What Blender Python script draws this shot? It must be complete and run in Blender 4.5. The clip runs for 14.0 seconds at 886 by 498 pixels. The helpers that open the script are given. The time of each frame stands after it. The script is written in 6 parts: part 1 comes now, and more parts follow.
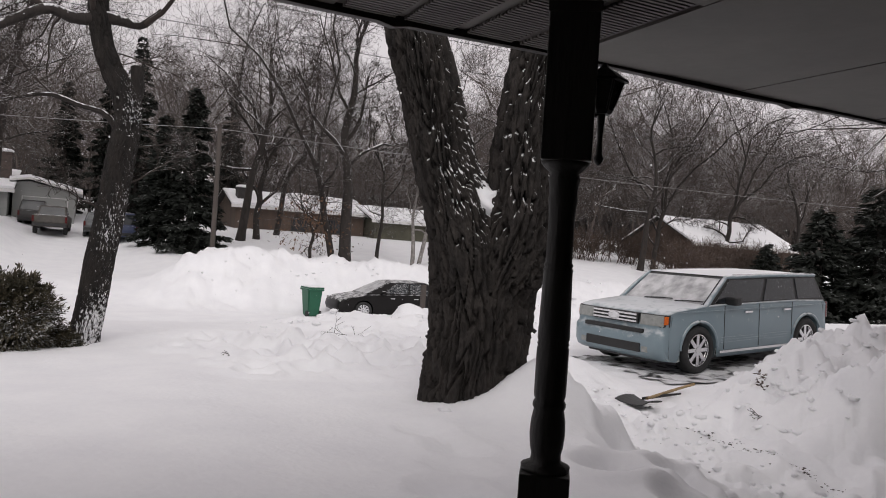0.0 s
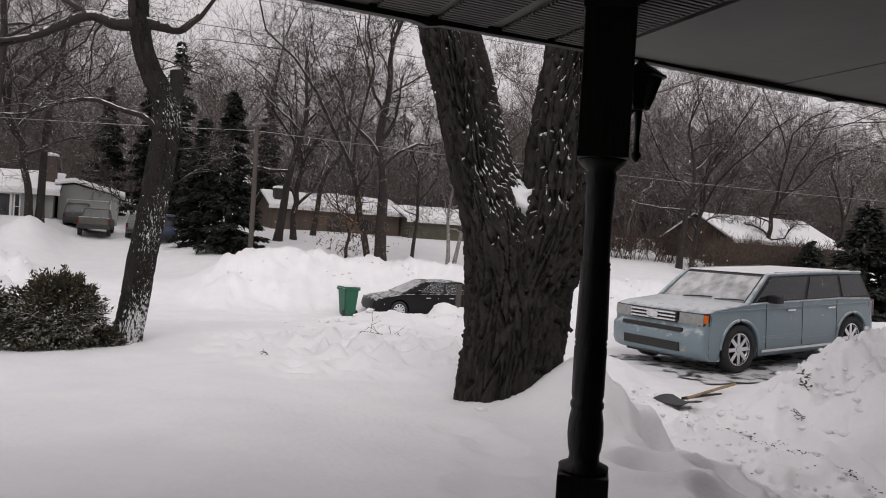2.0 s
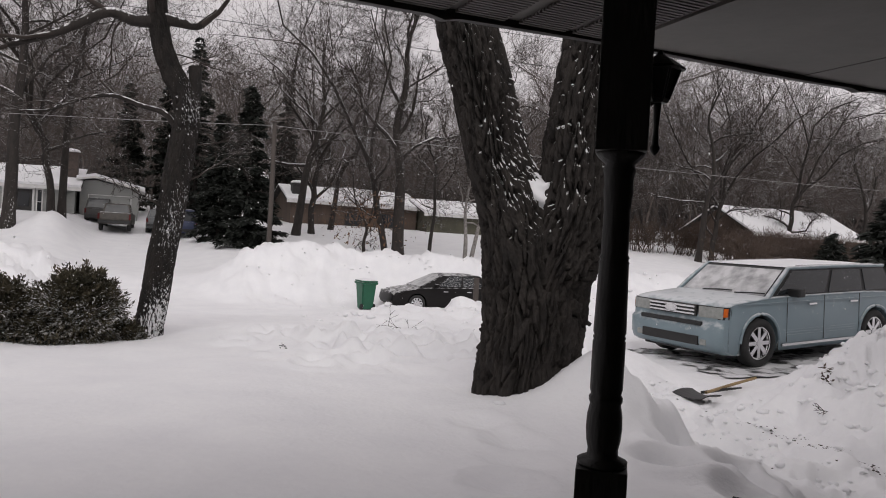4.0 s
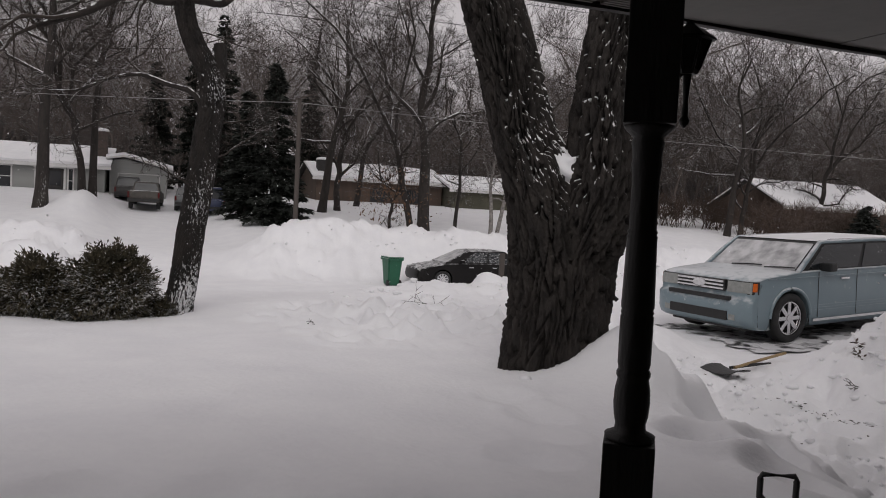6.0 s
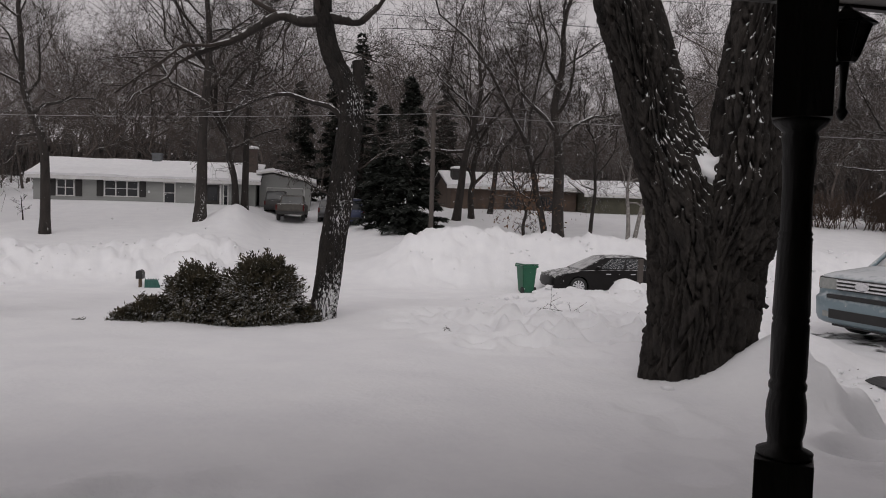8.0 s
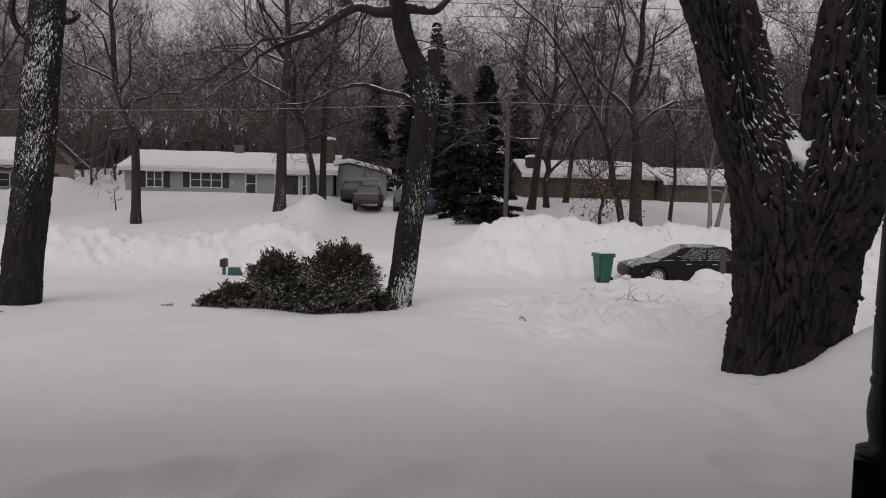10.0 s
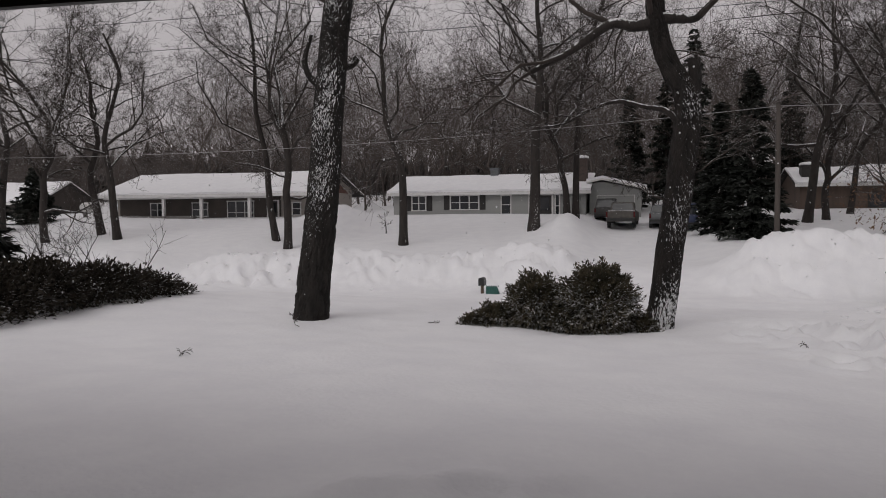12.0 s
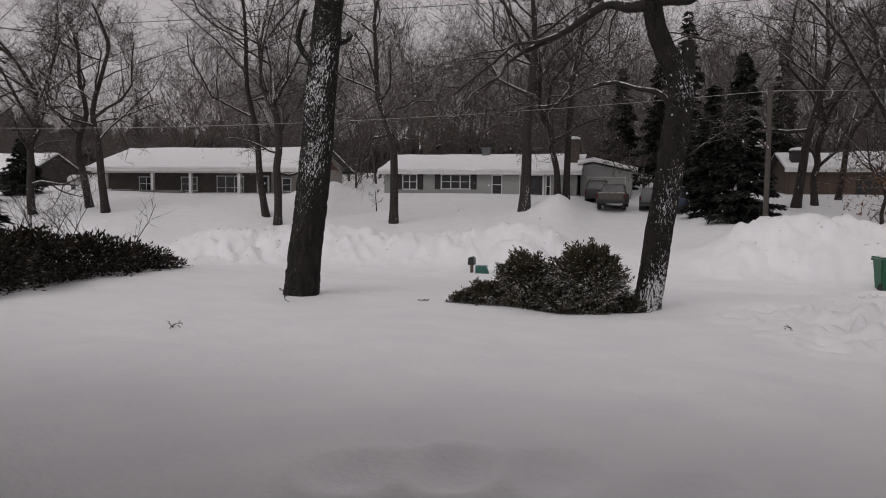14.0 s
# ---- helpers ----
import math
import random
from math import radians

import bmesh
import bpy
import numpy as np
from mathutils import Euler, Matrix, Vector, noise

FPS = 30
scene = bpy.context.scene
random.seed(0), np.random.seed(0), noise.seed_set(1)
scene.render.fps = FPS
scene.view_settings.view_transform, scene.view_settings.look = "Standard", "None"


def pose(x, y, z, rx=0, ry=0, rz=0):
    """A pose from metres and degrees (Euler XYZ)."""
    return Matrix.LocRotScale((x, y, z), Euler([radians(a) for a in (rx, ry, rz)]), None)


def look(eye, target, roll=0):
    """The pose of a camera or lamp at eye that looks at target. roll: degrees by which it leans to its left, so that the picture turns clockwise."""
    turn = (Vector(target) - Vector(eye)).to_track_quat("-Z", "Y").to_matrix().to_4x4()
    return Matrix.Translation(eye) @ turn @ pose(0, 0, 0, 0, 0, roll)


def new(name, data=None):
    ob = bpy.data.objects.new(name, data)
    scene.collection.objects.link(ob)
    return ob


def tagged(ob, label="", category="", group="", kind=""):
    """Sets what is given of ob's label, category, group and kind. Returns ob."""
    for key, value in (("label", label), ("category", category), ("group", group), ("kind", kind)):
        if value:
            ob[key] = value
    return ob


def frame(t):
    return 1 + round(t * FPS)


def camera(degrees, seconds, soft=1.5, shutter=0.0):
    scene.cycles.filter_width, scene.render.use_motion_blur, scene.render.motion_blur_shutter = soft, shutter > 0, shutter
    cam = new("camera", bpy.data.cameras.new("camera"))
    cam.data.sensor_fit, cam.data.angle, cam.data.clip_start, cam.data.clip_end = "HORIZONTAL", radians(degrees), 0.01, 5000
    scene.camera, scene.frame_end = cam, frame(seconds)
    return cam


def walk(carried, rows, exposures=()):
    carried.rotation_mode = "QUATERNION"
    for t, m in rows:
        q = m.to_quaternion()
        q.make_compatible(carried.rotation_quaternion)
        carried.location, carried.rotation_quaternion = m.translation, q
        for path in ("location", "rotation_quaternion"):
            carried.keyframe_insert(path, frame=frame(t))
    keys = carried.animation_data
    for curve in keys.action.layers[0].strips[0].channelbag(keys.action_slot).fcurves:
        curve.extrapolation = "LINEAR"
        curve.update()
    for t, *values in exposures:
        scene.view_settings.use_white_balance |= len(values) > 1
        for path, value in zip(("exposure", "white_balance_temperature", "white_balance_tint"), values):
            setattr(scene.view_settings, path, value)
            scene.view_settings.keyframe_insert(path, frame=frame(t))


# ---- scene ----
LENS = 62.1
EYE = 1.8          # above the ploughed drive
TURN = -26.0       # the street and the houses run along x
cam = camera(LENS, 14.0, soft=1.0, shutter=0.0)
# seconds, shift x, y, z, yaw, pitch, roll
ROWS = [
    (0.0, 0.000, -0.000, -0.000, -0.05, -0.22, -3.84),
    (0.5, -0.000, 0.001, -0.000, 1.09, -0.41, -3.60),
    (1.0, 0.001, 0.003, -0.001, 2.05, -0.63, -3.37),
    (1.5, 0.001, 0.005, -0.000, 2.31, -0.56, -3.44),
    (2.0, 0.001, 0.005, -0.000, 2.68, -0.46, -3.45),
    (2.5, 0.001, 0.005, -0.000, 3.51, -0.47, -3.62),
    (3.0, 0.001, 0.005, -0.000, 4.16, -0.67, -3.57),
    (5.3, -0.002, 0.005, 0.003, 3.73, -1.64, -2.90),
    (5.5, -0.002, 0.006, 0.002, 4.64, -1.94, -2.88),
    (6.0, -0.002, 0.007, -0.000, 5.88, -3.00, -2.87),
    (6.5, -0.002, 0.007, -0.001, 9.67, -2.85, -2.67),
    (7.0, -0.002, 0.007, -0.001, 11.75, -2.73, -2.28),
    (7.5, -0.002, 0.007, -0.002, 14.21, -2.63, -2.14),
    (7.7, -0.002, 0.007, -0.002, 15.08, -2.67, -1.94),
    (9.8, -0.006, 0.029, -0.010, 21.71, -4.01, -1.00),
    (10.0, -0.010, 0.032, -0.008, 22.09, -3.83, -1.35),
    (10.5, -0.024, 0.040, -0.001, 30.07, -2.70, -1.14),
    (11.0, -0.040, 0.044, 0.006, 35.37, -1.53, -0.53),
    (11.5, -0.054, 0.043, 0.011, 39.53, -2.00, -0.08),
    (12.0, -0.065, 0.037, 0.013, 41.63, -2.57, 0.38),
    (12.5, -0.073, 0.026, 0.012, 44.27, -3.20, 0.61),
    (13.0, -0.076, 0.013, 0.011, 45.43, -3.68, 0.50),
    (13.5, -0.074, 0.004, 0.008, 43.97, -3.45, -0.22),
    (14.0, -0.067, -0.000, 0.002, 40.83, -4.19, -0.66),
]
EXPOSURES = [(0.0, 0.3), (3.2, 0.2), (5.5, 0.0), (6.5, -0.2), (10.0, -0.25), (11.0, -0.33), (14.0, -0.35)]
walk(cam, [(t, pose(x, y, EYE + z, 0, 0, yaw + TURN) @ pose(0, 0, 0, 90 + pitch) @ pose(0, 0, 0, 0, 0, -roll))
           for t, x, y, z, yaw, pitch, roll in ROWS], EXPOSURES)

# ---- sky and light ----
world = bpy.data.worlds.new("overcast_sky")
scene.world = world
world.use_nodes = True
wn, wl = world.node_tree.nodes, world.node_tree.links
wn.clear()
sky = wn.new("ShaderNodeTexSky")
sky.sky_type = "NISHITA"
sky.sun_disc = False
sky.sun_elevation, sky.sun_rotation = radians(44), radians(202)
sky.air_density, sky.dust_density, sky.ozone_density = 1.0, 6.0, 1.0
grey = wn.new("ShaderNodeHueSaturation")
grey.inputs["Saturation"].default_value = 0.10
cloud = wn.new("ShaderNodeMix")
cloud.data_type = "RGBA"
cloud.inputs[0].default_value = 0.8
cloud.inputs[7].default_value = (7.6, 7.05, 7.25, 1)
back = wn.new("ShaderNodeBackground")
back.inputs["Strength"].default_value = 0.085
wout = wn.new("ShaderNodeOutputWorld")
wl.new(sky.outputs[0], grey.inputs["Color"])
wl.new(grey.outputs[0], cloud.inputs[6])
wl.new(cloud.outputs[2], back.inputs["Color"])
wl.new(back.outputs[0], wout.inputs["Surface"])

sun_data = bpy.data.lights.new("sun", "SUN")
sun_data.energy, sun_data.angle, sun_data.color = 0.6, radians(40), (1.0, 0.97, 0.95)
sun = new("sun", sun_data)
sun.matrix_world = look((-25, -60, 62), (0, 10, 0))
scene.view_settings.exposure = 0.0

# ---- noise ----
def lattice(ix, iy, seed):
    h = (ix.astype(np.int64) * 374761393 + iy.astype(np.int64) * 668265263 + seed * 1442695041) & 0xFFFFFFFF
    h = ((h ^ (h >> 13)) * 1274126177) & 0xFFFFFFFF
    return ((h ^ (h >> 16)) & 0xFFFF) / 65535.0


def vnoise(x, y, seed=0):
    x, y = np.asarray(x, float), np.asarray(y, float)
    ix, iy = np.floor(x), np.floor(y)
    fx, fy = x - ix, y - iy
    fx, fy = fx * fx * (3 - 2 * fx), fy * fy * (3 - 2 * fy)
    a, b = lattice(ix, iy, seed), lattice(ix + 1, iy, seed)
    c, d = lattice(ix, iy + 1, seed), lattice(ix + 1, iy + 1, seed)
    return ((a + (b - a) * fx) * (1 - fy) + (c + (d - c) * fx) * fy) * 2 - 1


def fbm(x, y, octaves=4, seed=0, gain=0.5):
    total, amp = 0.0, 1.0
    for k in range(octaves):
        total = total + amp * vnoise(x * 2 ** k + 17.3 * k, y * 2 ** k - 9.1 * k, seed + k)
        amp *= gain
    return total


def smooth(a, b, v):
    s = np.clip((v - a) / (b - a), 0, 1)
    return s * s * (3 - 2 * s)


# ---- materials ----
def material(name, colour, second=None, scale=6.0, rough=0.7, bump=0.0, bump_scale=40.0, metal=0.0, stretch=(1, 1, 1),
             snow=0.0, snow_from=(0, 0, 1), snow_at=0.5, snow_scale=9.0, coat=0.0, gloss=0.5, random_tint=0.0, fine=0.25, snow_soft=0.18, snow_noise=1.6, patch=0.0, patch_scale=1.3, band=None):
    """Two-scale noise between two colours, fine bump, and snow that sticks to faces turned to snow_from."""
    m = bpy.data.materials.new(name)
    m.use_nodes = True
    n, l = m.node_tree.nodes, m.node_tree.links
    b = n["Principled BSDF"]
    second = second or tuple(0.8 * c for c in colour)
    tc = n.new("ShaderNodeTexCoord")
    mp = n.new("ShaderNodeMapping")
    mp.inputs["Scale"].default_value = stretch
    l.new(tc.outputs["Object"], mp.inputs["Vector"])
    n1 = n.new("ShaderNodeTexNoise")
    n1.inputs["Scale"].default_value, n1.inputs["Detail"].default_value = scale, 4
    n2 = n.new("ShaderNodeTexNoise")
    n2.inputs["Scale"].default_value, n2.inputs["Detail"].default_value = scale * 9, 2
    for k in (n1, n2):
        l.new(mp.outputs[0], k.inputs["Vector"])
    both = n.new("ShaderNodeMix")
    both.inputs[0].default_value = fine
    l.new(n1.outputs["Fac"], both.inputs[2])
    l.new(n2.outputs["Fac"], both.inputs[3])
    ramp = n.new("ShaderNodeValToRGB")
    ramp.color_ramp.elements[0].position, ramp.color_ramp.elements[1].position = 0.34, 0.66
    ramp.color_ramp.elements[0].color, ramp.color_ramp.elements[1].color = (*colour, 1), (*second, 1)
    l.new(both.outputs[0], ramp.inputs[0])
    out = ramp.outputs[0]
    if random_tint:
        oi = n.new("ShaderNodeObjectInfo")
        hs = n.new("ShaderNodeHueSaturation")
        mr = n.new("ShaderNodeMapRange")
        mr.inputs[3].default_value, mr.inputs[4].default_value = 1 - random_tint, 1 + random_tint
        l.new(oi.outputs["Random"], mr.inputs[0])
        l.new(mr.outputs[0], hs.inputs["Value"])
        l.new(out, hs.inputs["Color"])
        out = hs.outputs[0]
    b.inputs["Roughness"].default_value, b.inputs["Metallic"].default_value = rough, metal
    b.inputs["Coat Weight"].default_value = coat
    b.inputs["Specular IOR Level"].default_value = gloss
    if snow:
        g = n.new("ShaderNodeNewGeometry")
        dot = n.new("ShaderNodeVectorMath")
        dot.operation = "DOT_PRODUCT"
        dot.inputs[1].default_value = Vector(snow_from).normalized()
        l.new(g.outputs["Normal"], dot.inputs[0])
        ns = n.new("ShaderNodeTexNoise")
        ns.inputs["Scale"].default_value, ns.inputs["Detail"].default_value = snow_scale, 5
        l.new(mp.outputs[0], ns.inputs["Vector"])
        a1 = n.new("ShaderNodeMath")
        a1.operation = "MULTIPLY_ADD"
        a1.inputs[1].default_value = snow_noise
        l.new(ns.outputs["Fac"], a1.inputs[0])
        l.new(dot.outputs["Value"], a1.inputs[2])
        if patch:
            np_ = n.new("ShaderNodeTexNoise")
            np_.inputs["Scale"].default_value, np_.inputs["Detail"].default_value = patch_scale, 2
            l.new(tc.outputs["Object"], np_.inputs["Vector"])
            mp_ = n.new("ShaderNodeMapRange")
            mp_.inputs[1].default_value, mp_.inputs[2].default_value = 0.35, 0.65
            mp_.inputs[3].default_value, mp_.inputs[4].default_value = -patch, patch
            l.new(np_.outputs["Fac"], mp_.inputs[0])
            add = n.new("ShaderNodeMath")
            l.new(dot.outputs["Value"], add.inputs[0])
            l.new(mp_.outputs[0], add.inputs[1])
            l.new(add.outputs[0], a1.inputs[2])
            if band:
                # snow driven against one stretch of a stem: foot, top, gain at either end
                xyz = n.new("ShaderNodeSeparateXYZ")
                l.new(tc.outputs["Object"], xyz.inputs[0])
                rise = n.new("ShaderNodeMapRange")
                rise.inputs[1].default_value, rise.inputs[2].default_value, rise.inputs[3].default_value, rise.inputs[4].default_value = band
                l.new(xyz.outputs[2], rise.inputs[0])
                more = n.new("ShaderNodeMath")
                l.new(add.outputs[0], more.inputs[0])
                l.new(rise.outputs[0], more.inputs[1])
                l.new(more.outputs[0], a1.inputs[2])
        r2 = n.new("ShaderNodeMapRange")
        r2.inputs[1].default_value, r2.inputs[2].default_value = snow_at + snow_noise / 2 - snow_soft, snow_at + snow_noise / 2 + snow_soft
        r2.inputs[4].default_value = snow
        l.new(a1.outputs[0], r2.inputs[0])
        mx = n.new("ShaderNodeMix")
        mx.data_type = "RGBA"
        mx.inputs[7].default_value = (0.82, 0.82, 0.83, 1)
        l.new(r2.outputs[0], mx.inputs[0])
        l.new(out, mx.inputs[6])
        out = mx.outputs[2]
    l.new(out, b.inputs["Base Color"])
    if bump:
        nb = n.new("ShaderNodeTexNoise")
        nb.inputs["Scale"].default_value, nb.inputs["Detail"].default_value = bump_scale, 4
        l.new(mp.outputs[0], nb.inputs["Vector"])
        bp = n.new("ShaderNodeBump")
        bp.inputs["Strength"].default_value, bp.inputs["Distance"].default_value = bump, 0.02
        l.new(nb.outputs["Fac"], bp.inputs["Height"])
        l.new(bp.outputs[0], b.inputs["Normal"])
    return m


def glassy(name, colour, rough=0.06):
    m = bpy.data.materials.new(name)
    m.use_nodes = True
    b = m.node_tree.nodes["Principled BSDF"]
    b.inputs["Base Color"].default_value = (*colour, 1)
    b.inputs["Roughness"].default_value = rough
    b.inputs["IOR"].default_value = 1.5
    return m


SNOW = material("snow", (0.86, 0.86, 0.87), (0.80, 0.80, 0.82), scale=1.6, rough=0.75, bump=0.35, bump_scale=22)
SNOW_CAP = material("snow_cap", (0.86, 0.86, 0.87), (0.80, 0.80, 0.82), scale=3, rough=0.8, bump=0.3, bump_scale=14)
BARK = material("furrowed_bark", (0.085, 0.066, 0.052), (0.035, 0.027, 0.022), scale=7, rough=0.95, bump=0.9, bump_scale=30, stretch=(1, 1, 0.25),
                snow=0.95, snow_from=(0.9, 0.15, 0.55), snow_at=0.93, snow_scale=26, snow_soft=0.09)
BARK_GREY = material("grey_bark", (0.040, 0.033, 0.029), (0.018, 0.015, 0.0135), scale=6, rough=0.95, bump=0.8, bump_scale=28, stretch=(1, 1, 0.3),
                     snow=0.9, snow_from=(0.25, -0.25, 0.85), snow_at=0.80, snow_scale=20, snow_soft=0.10)
TWIGS = material("winter_twigs", (0.052, 0.041, 0.035), (0.028, 0.022, 0.019), scale=3, rough=0.95, snow=0.85, snow_from=(0, 0, 1), snow_at=0.86, snow_scale=5)
# paler than TWIGS: the snow haze of distance is put into this colour
WOODS = material("hazed_woods_bark", (0.118, 0.097, 0.086), (0.062, 0.051, 0.046), scale=1.0, rough=0.95, snow=0.65, snow_from=(0, 0, 1), snow_at=0.92, snow_scale=2)
NEEDLE = material("spruce_needles", (0.018, 0.022, 0.016), (0.009, 0.012, 0.009), scale=4, rough=0.9, snow=0.5, snow_from=(0, 0, 1), snow_at=1.22, snow_scale=6)
SHRUB = material("evergreen_shrub", (0.085, 0.068, 0.040), (0.026, 0.026, 0.015), scale=7, rough=0.85, snow=0.65, snow_from=(0, -0.1, 1), snow_at=0.98, snow_scale=14)
DARKPAINT = material("dark_brown_paint", (0.006, 0.005, 0.0045), (0.010, 0.008, 0.007), scale=12, rough=0.55, bump=0.25, bump_scale=60, stretch=(1, 1, 0.2))
# cream darkened throughout: shade under the eave is part of the colour
SOFFIT = material("shaded_cream_soffit", (0.17, 0.158, 0.145), (0.135, 0.126, 0.117), scale=1.6, rough=0.55, bump=0.1, bump_scale=10)
FASCIA = material("dark_drip_edge", (0.03, 0.026, 0.024), (0.015, 0.013, 0.012), scale=10, rough=0.6, bump=0.2)


# ---- mesh helpers ----
def link(name, verts, faces, mat, parent=None, label="", smooth_faces=False):
    me = bpy.data.meshes.new(name)
    me.from_pydata([tuple(v) for v in verts], [], [tuple(f) for f in faces])
    if smooth_faces:
        me.polygons.foreach_set("use_smooth", [True] * len(me.polygons))
    me.materials.append(mat)
    me.update()
    ob = new(name, me)
    if parent:
        ob.parent = parent
    if label:
        ob["label"] = label
    return ob


def raw(name, verts, quads, mat, parent=None, smooth_faces=True, label=""):
    """Fast mesh from arrays: verts (n, 3), faces (m, 3 or 4)."""
    verts, quads = np.asarray(verts, np.float32), np.asarray(quads, np.int32)
    me = bpy.data.meshes.new(name)
    k = quads.shape[1]
    me.vertices.add(len(verts))
    me.vertices.foreach_set("co", verts.ravel())
    me.loops.add(quads.size)
    me.loops.foreach_set("vertex_index", quads.ravel())
    me.polygons.add(len(quads))
    me.polygons.foreach_set("loop_start", np.arange(0, quads.size, k, dtype=np.int32))
    me.polygons.foreach_set("loop_total", np.full(len(quads), k, np.int32))
    me.polygons.foreach_set("use_smooth", np.full(len(quads), smooth_faces))
    me.materials.append(mat)
    me.update(calc_edges=True)
    ob = new(name, me)
    if parent:
        ob.parent = parent
    if label:
        ob["label"] = label
    return ob


def part(name, bm, mat, parent=None, label="", smooth_faces=False):
    me = bpy.data.meshes.new(name)
    bmesh.ops.recalc_face_normals(bm, faces=bm.faces[:])
    bm.to_mesh(me)
    bm.free()
    if smooth_faces:
        me.polygons.foreach_set("use_smooth", [True] * len(me.polygons))
    me.materials.append(mat)
    ob = new(name, me)
    if parent:
        ob.parent = parent
    if label:
        ob["label"] = label
    return ob


def thing(name, m, label, category, group="", kind=""):
    ob = new(name)
    ob.empty_display_size = 0.2
    ob.matrix_world = m
    return tagged(ob, label, category, group, kind)


def box(bm, x0, x1, y0, y1, z0, z1, bevel=0.0, m=None):
    r = bmesh.ops.create_cube(bm, size=1)
    bmesh.ops.scale(bm, vec=(x1 - x0, y1 - y0, z1 - z0), verts=r["verts"])
    bmesh.ops.translate(bm, vec=((x0 + x1) / 2, (y0 + y1) / 2, (z0 + z1) / 2), verts=r["verts"])
    vs = r["verts"]
    if bevel:
        es = list({e for v in vs for e in v.link_edges})
        r2 = bmesh.ops.bevel(bm, geom=es, offset=bevel, segments=2, affect="EDGES", profile=0.6)
        vs = list({v for f in r2["faces"] for v in f.verts} | {v for v in vs if v.is_valid})
    if m is not None:
        bmesh.ops.transform(bm, matrix=m, verts=[v for v in vs if v.is_valid])
    return vs


def boxpart(name, x0, x1, y0, y1, z0, z1, mat, parent=None, label="", bevel=0.0, m=None):
    bm = bmesh.new()
    box(bm, x0, x1, y0, y1, z0, z1, bevel, m)
    return part(name, bm, mat, parent, label)


def tubes(groups):
    """groups: list of (points (n, k, 3), radii (n, k), sides). Returns joined verts and quads."""
    allv, allf, off = [], [], 0
    for pts, rad, sides in groups:
        pts, rad = np.asarray(pts, float), np.asarray(rad, float)
        n, k, _ = pts.shape
        tan = np.gradient(pts, axis=1)
        tan /= np.linalg.norm(tan, axis=2, keepdims=True) + 1e-9
        ref = np.where(np.abs(tan[..., 2:3]) > 0.9, np.array([1.0, 0, 0]), np.array([0, 0, 1.0]))
        ref = np.repeat(ref[:, :1], k, axis=1)
        u = np.cross(tan, ref)
        u /= np.linalg.norm(u, axis=2, keepdims=True) + 1e-9
        w = np.cross(tan, u)
        ang = np.arange(sides) * 2 * np.pi / sides
        ring = (u[:, :, None] * np.cos(ang)[None, None, :, None] + w[:, :, None] * np.sin(ang)[None, None, :, None])
        v = pts[:, :, None] + ring * rad[:, :, None, None]
        idx = np.arange(n * k * sides).reshape(n, k, sides)
        a, b = idx[:, :-1], idx[:, 1:]
        f = np.stack([a, np.roll(a, -1, axis=2), np.roll(b, -1, axis=2), b], -1)
        allv.append(v.reshape(-1, 3))
        allf.append(f.reshape(-1, 4) + off)
        off += n * k * sides
    return np.concatenate(allv), np.concatenate(allf)


def curve_points(points, n):
    """A smooth line through a few points."""
    p = np.asarray(points, float)
    t = np.linspace(0, len(p) - 1, n)
    i = np.clip(t.astype(int), 0, len(p) - 2)
    f = (t - i)[:, None]
    ext = np.vstack([2 * p[0] - p[1], p, 2 * p[-1] - p[-2]])
    a, b, c, d = ext[i], ext[i + 1], ext[i + 2], ext[i + 3]
    return 0.5 * (2 * b + (c - a) * f + (2 * a - 5 * b + 4 * c - d) * f ** 2 + (3 * b - a - 3 * c + d) * f ** 3)


def polar(az, d):
    return d * math.sin(radians(az)), d * math.cos(radians(az))


# ---- ground ----
def clods(x, y, seed):
    """Broken, shovelled snow: rounded lumps with creases between them."""
    wx, wy = x + 0.9 * vnoise(x * 0.7 + 3, y * 0.7, seed + 50), y + 0.9 * vnoise(x * 0.7, y * 0.7 + 8, seed + 51)
    n = np.abs(fbm(0.8 * wx + 0.6 * wy, 0.8 * wy - 0.6 * wx, 4, seed, 0.6))
    return (1.5 * np.minimum(n, 0.8) - 0.42) * (0.55 + 0.6 * vnoise(x * 0.31, y * 0.31, seed + 52))


FOOT = random.Random(12)
STEPS = [(1.3 + 0.33 * i + FOOT.gauss(0, 0.12), 10.2 - 0.15 * i + FOOT.gauss(0, 0.25), FOOT.uniform(0.05, 0.10)) for i in range(13)]
STEPS += [(2.2 + 0.5 * i + FOOT.gauss(0, 0.2), 8.6 - 0.3 * i + FOOT.gauss(0, 0.3), FOOT.uniform(0.03, 0.08)) for i in range(6)]
STEPS += [(1.75 + FOOT.gauss(0, 0.1) + 0.13 * i, 3.0 + 0.42 * i, FOOT.uniform(0.03, 0.05)) for i in range(4)]
STEPS += [(2.75 + 0.36 * i + FOOT.gauss(0, 0.1), 3.15 + 0.45 * i + FOOT.gauss(0, 0.1), FOOT.uniform(0.10, 0.17)) for i in range(6)]
STEPS += [(FOOT.uniform(2.7, 5.4), FOOT.uniform(2.5, 4.6), FOOT.uniform(0.05, 0.12)) for i in range(14)]
STEPS += [(FOOT.uniform(1.0, 4.4), FOOT.uniform(6.4, 10.2), FOOT.uniform(0.09, 0.20)) for i in range(46)]
STEPS += [(-0.75, 2.75, 0.06), (-0.35, 2.85, 0.04), (-1.1, 2.62, 0.05), (0.2, 2.8, 0.03)]


